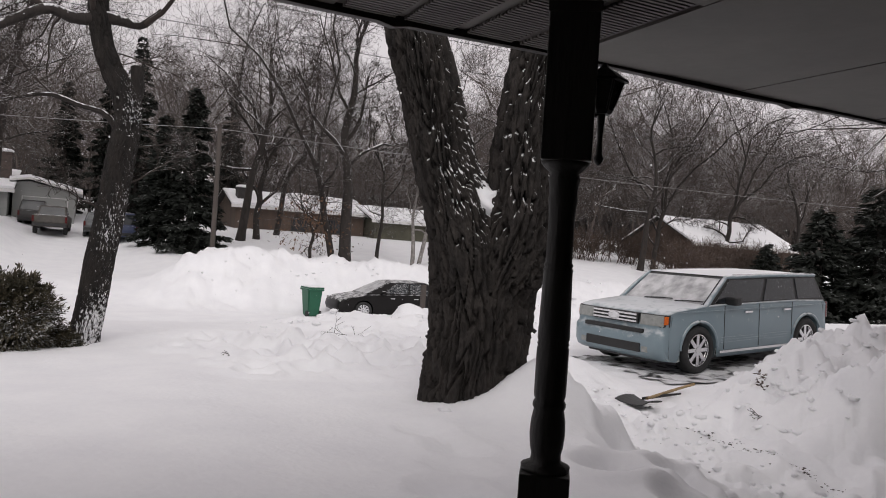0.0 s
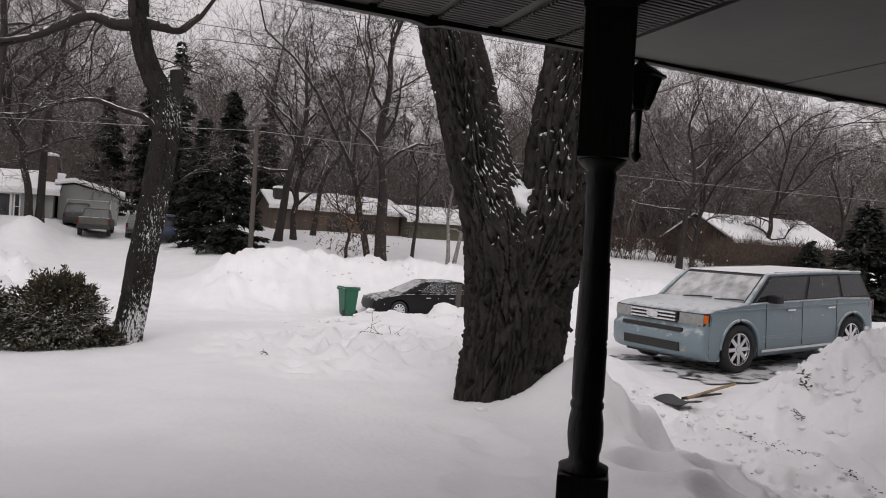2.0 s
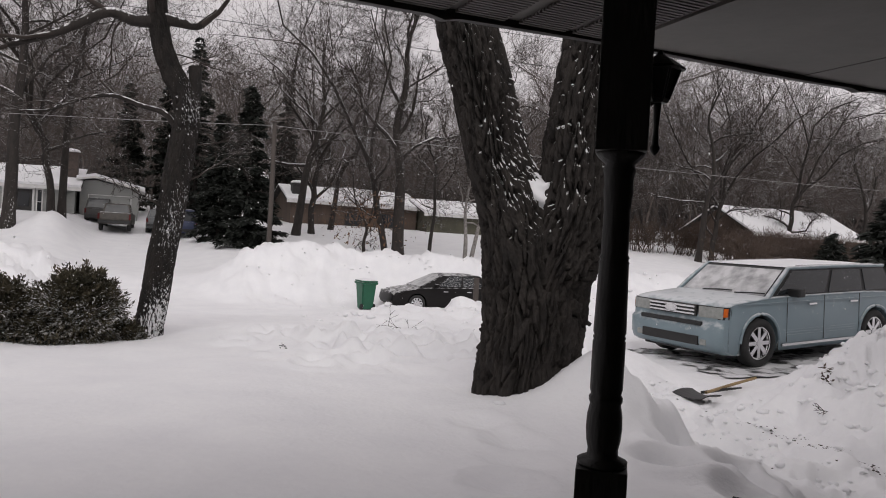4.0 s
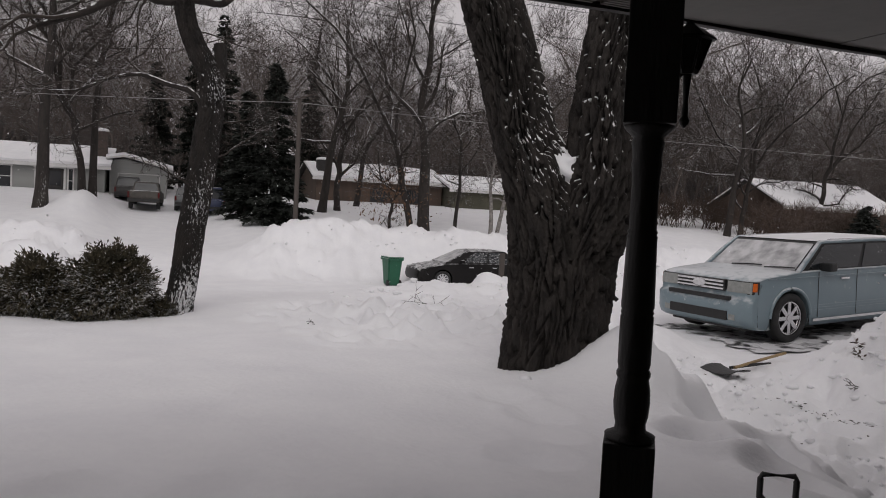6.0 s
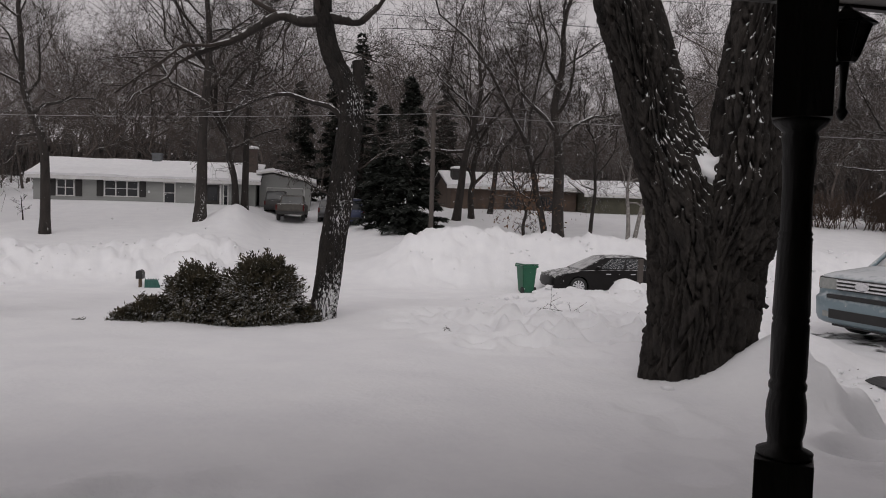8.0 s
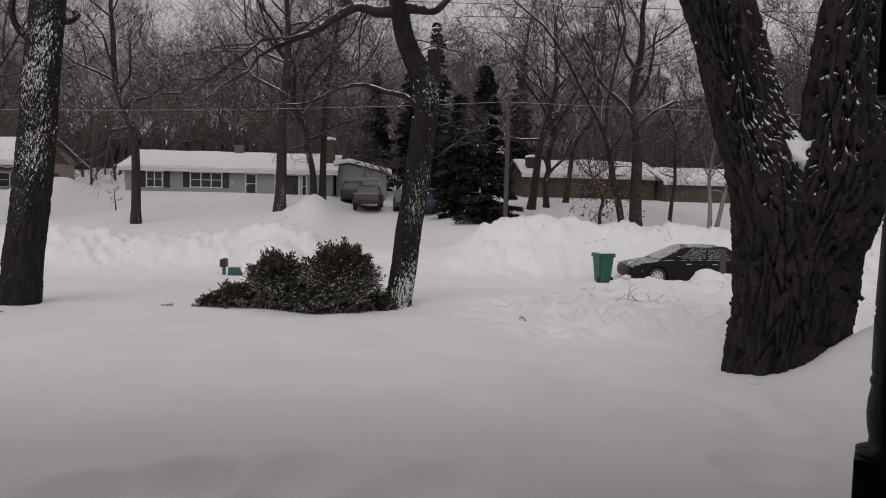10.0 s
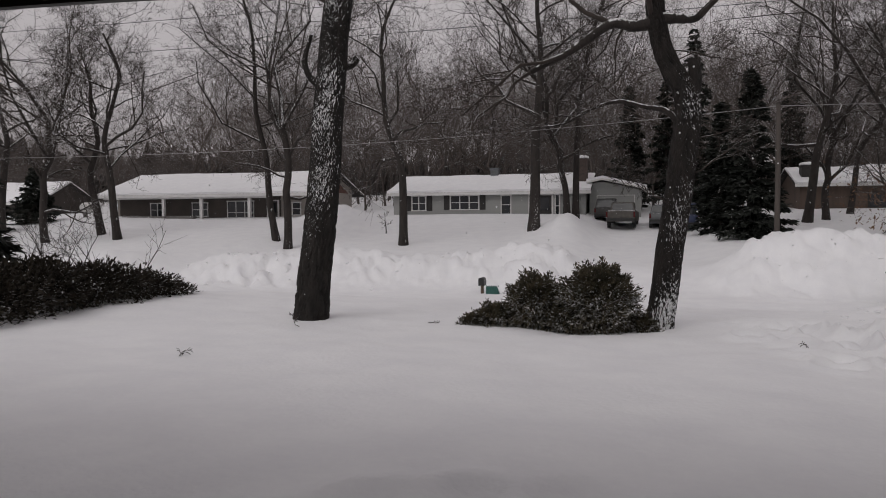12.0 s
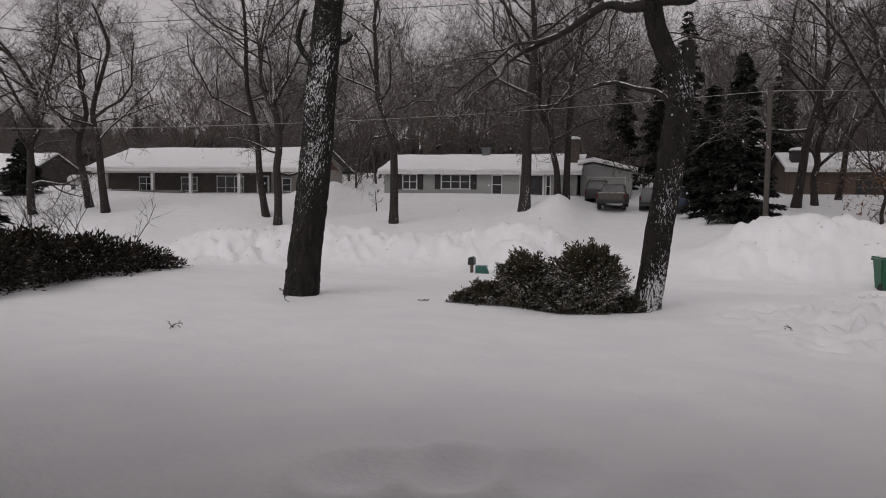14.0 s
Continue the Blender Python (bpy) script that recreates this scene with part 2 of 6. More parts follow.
def height(x, y):
    """Snow surface over yard, drive, street, banks and the lawns opposite."""
    x, y = np.asarray(x, float), np.asarray(y, float)
    yard = 0.80 - 0.041 * np.maximum(y, 0) + 0.05 * fbm(x * 0.25, y * 0.25, 2, 3)
    trail = np.exp(-((y - (9.1 - 0.45 * (x - 1.5))) / 1.9) ** 2) * smooth(0.4, 1.8, x) * (1 - smooth(6, 8, x))
    yard = yard + trail * (0.22 * clods(x * 0.9, y * 0.9, 5) + 0.09 * clods(x * 2.4, y * 2.4, 8) + 0.04 * fbm(x * 3.1, y * 3.1, 3, 6))
    yard = yard + 0.022 * fbm(x * 1.1, y * 1.1, 3, 7)
    # snow heaped beside the big trunk and along the path
    yard = yard + 0.50 * np.exp(-(((x - 3.25) / 0.45) ** 2 + ((y - 4.60) / 0.45) ** 2)) + 0.05 * np.exp(-(((x - 2.5) / 0.6) ** 2 + ((y - 4.7) / 0.6) ** 2))
    side = smooth(2.6, 4.2, x) * (1 - smooth(7, 9, y))
    yard = yard - 0.60 * smooth(2.7, 5.0, x - 0.12 * (y - 4) + 0.35 * fbm(x * 0.7, y * 0.7, 3, 26)) * (1 - smooth(6.5, 9, y))
    yard = yard + 0.14 * np.exp(-((x + 8.2) / 2.2) ** 2 - ((y - 10.5) / 2.5) ** 2)
    yard = yard + side * (0.20 * clods(x * 1.1, y * 1.1, 9) + 0.09 * clods(x * 3.2, y * 3.2, 24) + 0.05 * fbm(x * 2.5, y * 2.5, 3, 10))
    # bank between the yard and the street
    nearbank = np.exp(-((y - 16.3) / 1.5) ** 2) * smooth(4.2, 6.2, x) * (1 - smooth(10.5, 13, x))
    crest = np.exp(-((y - 12.6 + 0.1 * x) / 1.3) ** 2) * smooth(2.0, 5.0, x) * (1 - smooth(7.5, 9.5, x))
    # drive with the parked car
    drive = smooth(5.6, 7.4, x + 0.25 * fbm(x * 0.6, y * 0.6, 2, 13)) * smooth(6.2, 7.6, y)
    px = 5.0 + 0.34 * (y - 4.6) + 0.22 * fbm(x * 0.9, y * 0.9, 3, 12)
    path = np.exp(-np.abs((x - px) / 0.95) ** 2.4) * (1 - smooth(7.0, 8.5, y))
    low = np.maximum(drive, path * 0.9)
    floor = 0.02 + 0.056 * np.clip(x - 8.9, 0, 7) + 0.02 * fbm(x * 3, y * 3, 3, 17) + path * (0.14 * clods(x * 2.0, y * 2.0, 18) + 0.03 * fbm(x * 7, y * 7, 2, 21))
    near = yard * (1 - low) + low * floor
    near = near + crest * (0.18 + 0.30 * clods(x * 1.1, y * 1.1, 15) + 0.06 * fbm(x * 3, y * 3, 3, 16)) * (1 - drive)
    pile = np.exp(-((x - 8.6) / 1.6) ** 2 - ((y - 5.9) / 1.05) ** 2) + 0.95 * np.exp(-((x - 11.3) / 1.8) ** 2 - ((y - 5.6) / 1.2) ** 2) + 0.80 * np.exp(-((x - 7.3) / 0.95) ** 2 - ((y - 4.4) / 0.9) ** 2) + 0.8 * np.exp(-((x - 14) / 2.6) ** 2 - ((y - 5.3) / 1.5) ** 2)
    near = near + np.clip(pile, 0, 1.1) * (0.90 + 0.26 * clods(x * 0.8, y * 0.8, 19) + 0.17 * clods(x * 2.0, y * 2.0, 22) + 0.07 * fbm(x * 3.5, y * 3.5, 3, 20) + 0.02 * fbm(x * 10, y * 10, 2, 25)) * (1 - 0.8 * path)
    # the porch slab is clear of snow
    porch = (1 - smooth(1.45, 1.87, y)) * (1 - smooth(4.0, 4.6, np.abs(x + 2.5) - 2.5))
    near = near * (1 - porch)
    # street
    street = -1.06 + 0.02 * fbm(x * 0.8, y * 0.8, 3, 23)
    s = smooth(12.8, 18.0, y + 0.3 * fbm(x * 0.3, y * 0.3, 2, 29))
    z = near * (1 - s) + street * s
    z = z + nearbank * (0.80 + 0.36 * clods(x * 0.9, y * 0.9, 11) + 0.08 * fbm(x * 2.6, y * 2.6, 3, 14))
    # lawns opposite
    lawn = -0.45 + 0.113 * np.clip(y - 29.5, 0, 19.5) + 0.045 * np.clip(y - 49, 0, 200) + 0.10 * fbm(x * 0.12, y * 0.12, 3, 31)
    gap = np.exp(-((x - 0.2 + 0.04 * (y - 28)) / 3.0) ** 4)
    gap1 = np.exp(-((x + 22.5 - 0.42 * (y - 30)) / 2.3) ** 4)
    lawn = lawn - 0.55 * gap * smooth(29, 38, y) * (1 - smooth(50, 56, y)) - 0.45 * gap1 * (1 - smooth(44, 50, y))
    f = smooth(27.0, 32.0, y)
    z = z * (1 - f) + lawn * f
    ridge = np.exp(-((y - 30.0 - 0.5 * vnoise(x * 0.2, 0 * x, 37)) / 1.9) ** 2)
    skirt = np.exp(-((y - 28.4) / 1.6) ** 2)
    amount = 0.72 + 0.23 * smooth(-12, -7, x) + 0.45 * fbm(x * 0.16, 0 * x + 3.0, 3, 41) + 0.65 * np.exp(-((x - 6.5) / 3.2) ** 2) + 0.5 * np.exp(-((x + 6.0) / 2.8) ** 2)
    rough = 0.10 + (0.20 + 0.20 * smooth(-10, -6, x)) * clods(x * 0.7, y * 0.7, 43) + 0.14 * clods(x * 1.9, y * 1.9, 46) + 0.16 * fbm(x * 1.9, y * 1.9, 3, 44)
    z = z + (ridge * (amount + rough) + skirt * 0.5 * clods(x * 0.8, y * 0.8, 45)) * (1 - gap) * (1 - gap1)
    # heaps beside the drives opposite
    z = z + (0.9 + 0.3 * clods(x * 0.6, y * 0.6, 47)) * np.exp(-((x + 4.4) / 1.5) ** 2 - ((y - 42.0) / 3.0) ** 2) * (1 - gap)
    z = z + (1.2 + 0.3 * clods(x * 0.6, y * 0.6, 48)) * np.exp(-((x + 21.0) / 2.2) ** 2 - ((y - 47) / 2.2) ** 2)
    return z


def build_ground():
    az = np.concatenate([np.arange(-62, 72, 0.24), np.arange(72, 298, 4.0)])
    r = np.concatenate([[0.05, 0.3, 0.6, 0.8], 1.0 * 1.03 ** np.arange(0, 30), 2.45 * 1.0095 ** np.arange(0, 285), 36.5 * 1.03 ** np.arange(0, 96)])
    A, R = np.meshgrid(np.radians(az), r)
    x, y = R * np.sin(A), R * np.cos(A)
    z = height(x, y)
    for fx, fy, depth in STEPS:
        d2 = ((x - fx) / 0.13) ** 2 + ((y - fy) / 0.17) ** 2
        m = d2 < 12
        z[m] += depth * (-np.exp(-d2[m]) + 0.35 * np.exp(-((np.sqrt(d2[m]) - 1.7) / 0.5) ** 2))
    na, nr = len(az), len(r)
    idx = np.arange(nr * na).reshape(nr, na)
    a, b = idx[:-1], idx[1:]
    q = np.stack([a, np.roll(a, -1, 1), np.roll(b, -1, 1), b], -1).reshape(-1, 4)[:, ::-1]
    v = np.stack([x, y, z], -1).reshape(-1, 3)
    ob = raw("ground", v, q, SNOW)
    tagged(ob, "deep white snow over yard, street, banks and lawns", "snow", kind="structure")


build_ground()

# ---- our own porch ----
FLOOR, CEIL, EAVE = 0.30, EYE + 0.66, 2.03
SIDING = material("dark_lap_siding", (0.10, 0.085, 0.075), (0.075, 0.065, 0.06), scale=2, rough=0.7, bump=0.15)
CONCRETE = material("porch_concrete", (0.30, 0.29, 0.28), (0.22, 0.21, 0.20), scale=5, rough=0.9, bump=0.4)


def eave(x):
    """The old eave bows back towards its far end."""
    return EAVE + 0.02 - 0.13 * max(0.0, -0.45 - x)


def build_porch():
    tagged(boxpart("wall_house", -14, 17, -1.15, -0.95, 0.0, 3.2, SIDING), "dark siding wall of our house behind the porch", "wall", kind="structure")
    tagged(boxpart("porch_floor", -9, 4.0, -0.95, 1.86, -0.2, FLOOR, CONCRETE), "grey concrete porch slab", "floor", kind="structure")
    # added block out of view that keeps sky light off path and pile
    bm = bmesh.new()
    box(bm, 6.3, 17, -1.1, 3.45, 0.0, 5.6)
    tagged(part("unseen_shade_wall", bm, SIDING), "unseen dark wall added beside the drive to shade the path", "wall", kind="structure")
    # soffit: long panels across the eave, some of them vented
    base = thing("porch_soffit", pose(0, 0, 0), "cream metal porch soffit with vented panels, shade in its colour", "soffit", kind="structure")
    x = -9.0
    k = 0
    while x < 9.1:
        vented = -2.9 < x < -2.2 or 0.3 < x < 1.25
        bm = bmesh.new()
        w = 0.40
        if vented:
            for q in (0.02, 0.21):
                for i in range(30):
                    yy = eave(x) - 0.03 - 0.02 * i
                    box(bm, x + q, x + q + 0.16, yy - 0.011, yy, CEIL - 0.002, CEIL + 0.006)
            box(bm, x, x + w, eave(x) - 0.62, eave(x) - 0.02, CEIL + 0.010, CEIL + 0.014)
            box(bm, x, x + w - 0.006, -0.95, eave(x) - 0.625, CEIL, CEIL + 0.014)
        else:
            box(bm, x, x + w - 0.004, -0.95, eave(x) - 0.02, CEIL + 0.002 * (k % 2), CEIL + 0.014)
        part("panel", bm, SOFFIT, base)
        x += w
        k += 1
    # roof above and the drip edge in front
    bm = bmesh.new()
    # lengthened unseen to x = 16.2, to shade the ground further right
    vs = [(-9.2, EAVE + 0.04, CEIL + 0.12), (16.2, EAVE + 0.04, CEIL + 0.12), (16.2, -3.6, CEIL + 1.5), (-9.2, -3.6, CEIL + 1.5)]
    top = [bm.verts.new((a, b, c + 0.30)) for a, b, c in vs]
    bot = [bm.verts.new((a, b, c)) for a, b, c in vs]
    bm.faces.new(top)
    bm.faces.new(bot[::-1])
    for i in range(4):
        bm.faces.new((bot[i], bot[(i + 1) % 4], top[(i + 1) % 4], top[i]))
    tagged(part("roof_house", bm, SNOW_CAP), "snow-covered roof over the porch", "roof", kind="structure")
    rng = random.Random(4)
    n = 520
    xs = np.linspace(-9.2, 16.2, n)
    low = np.array([CEIL - 0.012 - 0.024 * math.exp(-((xs[i] + 0.55) / 0.45) ** 2) - (0.010 if rng.random() < 0.06 else 0.0) + 0.004 * math.sin(i * 0.21) for i in range(n)])
    v, f = [], []
    for i, a in enumerate(xs):
        e = eave(a)
        v += [(a, e - 0.02, low[i]), (a, e + 0.02, low[i] + 0.004), (a, e + 0.04, CEIL + 0.14), (a, e - 0.02, CEIL + 0.14)]
        if i:
            b, c = 4 * (i - 1), 4 * i
            f += [(b + j, b + (j + 1) % 4, c + (j + 1) % 4, c + j) for j in range(4)]
    edge = link("drip_edge", v, f, FASCIA)
    tagged(edge, "dark uneven drip edge along the eave", "fascia", kind="structure")
    # a length of soffit that has sagged below the edge
    bm = bmesh.new()
    for i in range(34):
        a = -1.62 + 0.55 * i / 34
        sag = 0.03 * math.sin(math.pi * (i + 0.5) / 34)
        box(bm, a, a + 0.009, eave(a) - 0.10, eave(a) - 0.022, CEIL - 0.008 - sag * 0.3, CEIL - 0.006)
    tagged(part("sagging_soffit_strip", bm, FASCIA), "dark ribbed strip of soffit sagging under the eave", "soffit", kind="structure")


build_porch()


def lathe(profile, sides=28):
    """profile: (radius, z) pairs."""
    v, f = [], []
    for r, z in profile:
        for i in range(sides):
            a = 2 * math.pi * i / sides
            v.append((r * math.cos(a), r * math.sin(a), z))
    for k in range(len(profile) - 1):
        for i in range(sides):
            j = (i + 1) % sides
            f.append((k * sides + i, k * sides + j, (k + 1) * sides + j, (k + 1) * sides + i))
    f.append(tuple(range(sides))[::-1])
    f.append(tuple((len(profile) - 1) * sides + i for i in range(sides)))
    return v, f


def build_post():
    px, py = polar(35.04, 2.0)
    h = CEIL - FLOOR
    p = thing("porch_post", pose(px, py, FLOOR, 0, 0, -35), "dark brown turned wooden porch post with square blocks", "post")
    e = EYE - FLOOR
    b0, t0 = e - 0.568, e + 0.245   # top of the lower block, foot of the upper one
    bm = bmesh.new()
    box(bm, -0.066, 0.066, -0.066, 0.066, 0, b0 - 0.012, 0.004)
    part("lower_block", bm, DARKPAINT, p)
    bm = bmesh.new()
    box(bm, -0.066, 0.066, -0.066, 0.066, t0, h - 0.001, 0.004)
    part("upper_block", bm, DARKPAINT, p)
    s = [(0.064, b0 - 0.013), (0.066, b0), (0.052, b0 + 0.012), (0.050, b0 + 0.03), (0.056, b0 + 0.05), (0.060, b0 + 0.085), (0.058, b0 + 0.12), (0.051, b0 + 0.15),
         (0.056, b0 + 0.158), (0.056, b0 + 0.168), (0.050, b0 + 0.176), (0.054, b0 + 0.19), (0.0545, b0 + 0.26), (0.0545, b0 + 0.315), (0.051, b0 + 0.320), (0.0545, b0 + 0.326),
         (0.051, b0 + 0.333), (0.0545, b0 + 0.34), (0.049, b0 + 0.52), (0.051, b0 + 0.525), (0.046, b0 + 0.531), (0.050, b0 + 0.538), (0.045, b0 + 0.545), (0.044, t0 - 0.15),
         (0.047, t0 - 0.115), (0.050, t0 - 0.10), (0.047, t0 - 0.085), (0.050, t0 - 0.06), (0.054, t0 - 0.045), (0.048, t0 - 0.03), (0.058, t0 - 0.012), (0.066, t0 + 0.001)]
    s = [s[0], s[1]] + [(0.79 * r, z) for r, z in s[2:-2]] + s[-2:]
    v, f = lathe(s)
    link("turned_shaft", v, f, DARKPAINT, p, smooth_faces=True)
    # crown bracket under the soffit
    bm = bmesh.new()
    box(bm, -0.07, 0.07, -0.07, 0.07, h - 0.03, h - 0.002, 0.003)
    part("capital", bm, DARKPAINT, p)


build_post()


def build_lantern():
    """Coach lantern on the far side of the post: cap under the eave, tapered cage, long tail with a finial."""
    gx, gy = polar(37.5, 2.17)
    g = thing("porch_lantern", pose(gx, gy, EYE + 0.262, 0, 0, -38) @ Matrix.Diagonal((0.9, 0.9, 0.72, 1)), "black metal coach lantern with a long tail on the post", "lantern")
    metal = material("black_lantern_metal", (0.010, 0.010, 0.010), (0.02, 0.019, 0.018), scale=20, rough=0.45, metal=0.6, bump=0.1)
    pane = glassy("lantern_glass", (0.02, 0.02, 0.022), 0.12)
    v, f = lathe([(0.004, 0.0), (0.012, 0.012), (0.018, 0.03), (0.010, 0.045), (0.011, 0.055), (0.008, 0.10), (0.013, 0.20), (0.016, 0.21)], 14)
    link("tail", v, f, metal, g, smooth_faces=True)
    v, f = lathe([(0.028, 0.205), (0.034, 0.215), (0.036, 0.222)], 6)
    link("cage_floor", v, f, metal, g)
    v, f = lathe([(0.030, 0.222), (0.060, 0.335)], 6)
    link("glass", v, f, pane, g)
    for i in range(6):
        a = math.radians(60 * i)
        c, s = math.cos(a), math.sin(a)
        vv, ff = tubes([([[(0.033 * c, 0.033 * s, 0.22), (0.064 * c, 0.064 * s, 0.337)]], [[0.004, 0.004]], 5)])
        raw("bar", vv, ff, metal, g)
    v, f = lathe([(0.080, 0.333), (0.078, 0.342), (0.040, 0.375), (0.016, 0.392), (0.008, 0.41)], 6)
    link("cap", v, f, metal, g)
    vv, ff = tubes([(np.array([[(-0.005, 0.0, 0.215), (-0.05, -0.03, 0.17), (-0.085, -0.08, 0.16), (-0.085, -0.12, 0.16)]]), np.array([[0.008, 0.008, 0.008, 0.01]]), 6)])
    raw("arm", vv, ff, metal, g)


build_lantern()

# ---- trees ----
def rot_about(v, axis, ang):
    axis = axis / (np.linalg.norm(axis) + 1e-9)
    return v * math.cos(ang) + np.cross(axis, v) * math.sin(ang) + axis * np.dot(axis, v) * (1 - math.cos(ang))


NR = np.random.RandomState(5)


def grow(rng, start, way, length, radius, level, last, out, counts, spread=(28, 62), wob=0.22, up=0.12, pts=None, clear=0.3, thin=0.004):
    """One limb and all that springs from it, into out[level]."""
    k = 2 if level == last else (7, 6, 5, 4, 3, 3)[level]
    if pts is None:
        pts = [np.array(start, float)]
        d = np.array(way, float)
        d /= np.linalg.norm(d)
        for _ in range(k - 1):
            d = d + np.array([rng.gauss(0, wob), rng.gauss(0, wob), rng.gauss(0, wob) * 0.7 + up * 0.5])
            d /= np.linalg.norm(d)
            pts.append(pts[-1] + d * length / (k - 1))
    pts = np.asarray(pts, float)
    tip = 0.35 if level < last else 0.3
    rad = radius * np.linspace(1, tip, len(pts)) ** 1.1
    out.setdefault((level, len(pts)), []).append((pts, rad))
    if level >= last:
        return
    n = counts[level]
    if level == last - 1:
        t = clear + (1 - clear) * (np.arange(n) + NR.random_sample(n)) / n
        s = np.minimum(t, 0.999) * (len(pts) - 1)
        j = s.astype(int)
        seg = pts[j + 1] - pts[j]
        p = pts[j] + seg * (s - j)[:, None]
        tang = seg / (np.linalg.norm(seg, axis=1, keepdims=True) + 1e-9)
        side = np.cross(tang, NR.normal(size=(n, 3)))
        side /= np.linalg.norm(side, axis=1, keepdims=True) + 1e-9
        a = np.radians(NR.uniform(spread[0], spread[1], n))[:, None]
        d = tang * np.cos(a) + np.cross(side, tang) * np.sin(a)
        d[:, 2] += up
        d /= np.linalg.norm(d, axis=1, keepdims=True)
        e = p + d * (length * NR.uniform(0.40, 0.72, n) * (1.15 - 0.50 * t))[:, None]
        r = np.maximum(np.interp(s, np.arange(len(pts)), rad) * NR.uniform(0.42, 0.62, n), thin)
        out.setdefault((last, 2), []).extend(zip(np.stack([p, e], 1), np.stack([r, 0.35 * r], 1)))
        return
    for i in range(n):
        t = clear + (1 - clear) * (i + rng.random()) / n
        s = min(t, 0.999) * (len(pts) - 1)
        j = int(s)
        p = pts[j] + (pts[j + 1] - pts[j]) * (s - j)
        tang = pts[j + 1] - pts[j]
        tang /= np.linalg.norm(tang) + 1e-9
        side = np.cross(tang, np.array([rng.gauss(0, 1), rng.gauss(0, 1), rng.gauss(0, 1)]))
        d = rot_about(tang, side, radians(rng.uniform(*spread)))
        d[2] += up
        r = float(np.interp(s, range(len(pts)), rad))
        ln = length * rng.uniform(0.40, 0.66) * (1.15 - 0.50 * t)
        grow(rng, p, d, ln, max(r * rng.uniform(0.42, 0.62), thin), level + 1, last, out, counts, spread, wob, up, None, 0.18, thin)


SIDES = (9, 6, 5, 4, 3, 3)


def limb_groups(out, thick=1.0):
    return [(np.array([p for p, _ in v]), np.array([r for _, r in v]) * thick, SIDES[lv]) for (lv, k), v in sorted(out.items())]


def leafless_tree(name, x, y, tall, radius, seed, label, counts=(13, 7, 5, 4), lean=(0, 0), last=4, group="", bark=None, clear=0.34, twig_mat=None):
    """A bole that winds on to the top or forks into a few leaders; crooked limbs stand out wide and turn up at their ends."""
    rng = random.Random(seed)
    z = float(height(x, y)) - 0.25
    t = thing(name, pose(x, y, z), label, "tree", group)
    out = {}
    forked = seed % 3 == 0
    top = tall * (rng.uniform(0.30, 0.40) if forked else rng.uniform(0.72, 0.85))
    n = 9 if forked else 15
    spine, sx, sy = [(0, 0, 0)], 0.0, 0.0
    for i in range(1, 7):
        q = i / 6
        sx += rng.gauss(0, 0.028) * top * (0.4 + q)
        sy += rng.gauss(0, 0.028) * top * (0.4 + q)
        spine.append((lean[0] * top * 1.3 * q + sx * (0.2 if i < 3 else 1), lean[1] * top * q + sy, top * q))
    pts = curve_points(spine, n)
    rad = radius * np.linspace(1.0, 0.72 if forked else 0.22, n)
    rad[0] *= 1.25
    out[(0, n)] = [(pts, rad)]
    turn = rng.uniform(0, 6.28)
    if forked:
        for i in range(rng.choice((3, 4)) if last > 3 else 2):
            a = turn + 2.4 * i + rng.gauss(0, 0.3)
            sp = rng.uniform(0.35, 0.75) if i else 0.15
            grow(rng, pts[-1 - (i % 2)], (math.cos(a) * sp + lean[0], math.sin(a) * sp, 1.0), (tall - top) * rng.uniform(0.85, 1.1), radius * (0.62 if i == 0 else rng.uniform(0.40, 0.56)), 1, last, out, counts,
                 wob=0.26, up=0.06, spread=(32, 75), clear=0.10, thin=0.0085)
    limbs = 4 if forked else (11 if last > 3 else 5)
    for i in range(limbs):
        q = clear + (0.98 - clear) * (i + rng.random()) / limbs
        s = q * (n - 1)
        j = min(int(s), n - 2)
        p = pts[j] + (pts[j + 1] - pts[j]) * (s - j)
        a = turn + 2.4 * i + rng.gauss(0, 0.4)
        rise = rng.uniform(0.10, 0.65) + 0.7 * q * q
        ln = tall * rng.uniform(0.30, 0.46) * (1.12 - 0.60 * q) * (0.7 if forked else 1.0)
        grow(rng, p, (math.cos(a), math.sin(a), rise), ln, float(np.interp(s, range(n), rad)) * rng.uniform(0.38, 0.62), 1, last, out, (0, max(4, counts[1] - 2), *counts[2:]), wob=0.34, up=0.10, spread=(30, 80), clear=0.22, thin=0.0085)
    g = limb_groups(out)
    trunk = [q for q, (lv, k) in zip(g, sorted(out)) if lv <= 1]
    twigs = [q for q, (lv, k) in zip(g, sorted(out)) if lv > 1]
    v, f = tubes(trunk)
    raw("trunk", v, f, bark or BARK_GREY, t)
    v, f = tubes(twigs)
    raw("crown", v, f, twig_mat or TWIGS, t)
    return t


def plates(U, V, around, seed):
    """Long bark plates: distance to the nearest crack, in a lattice of scattered cells that closes round the stem."""
    iu, iv = np.floor(U), np.floor(V)
    f1, f2 = np.full(U.shape, 9.0), np.full(U.shape, 9.0)
    for du in (-1, 0, 1):
        for dv in (-1, 0, 1):
            cu, cv = iu + du, iv + dv
            k = np.mod(cu, around)
            px = cu + 0.5 + 0.42 * (2 * lattice(k, cv, seed) - 1)
            py = cv + 0.5 + 0.48 * (2 * lattice(k, cv, seed + 3) - 1)
            d = np.hypot(U - px, (V - py) * 0.8)
            f2 = np.minimum(f2, np.maximum(f1, d))
            f1 = np.minimum(f1, d)
    return f2 - f1


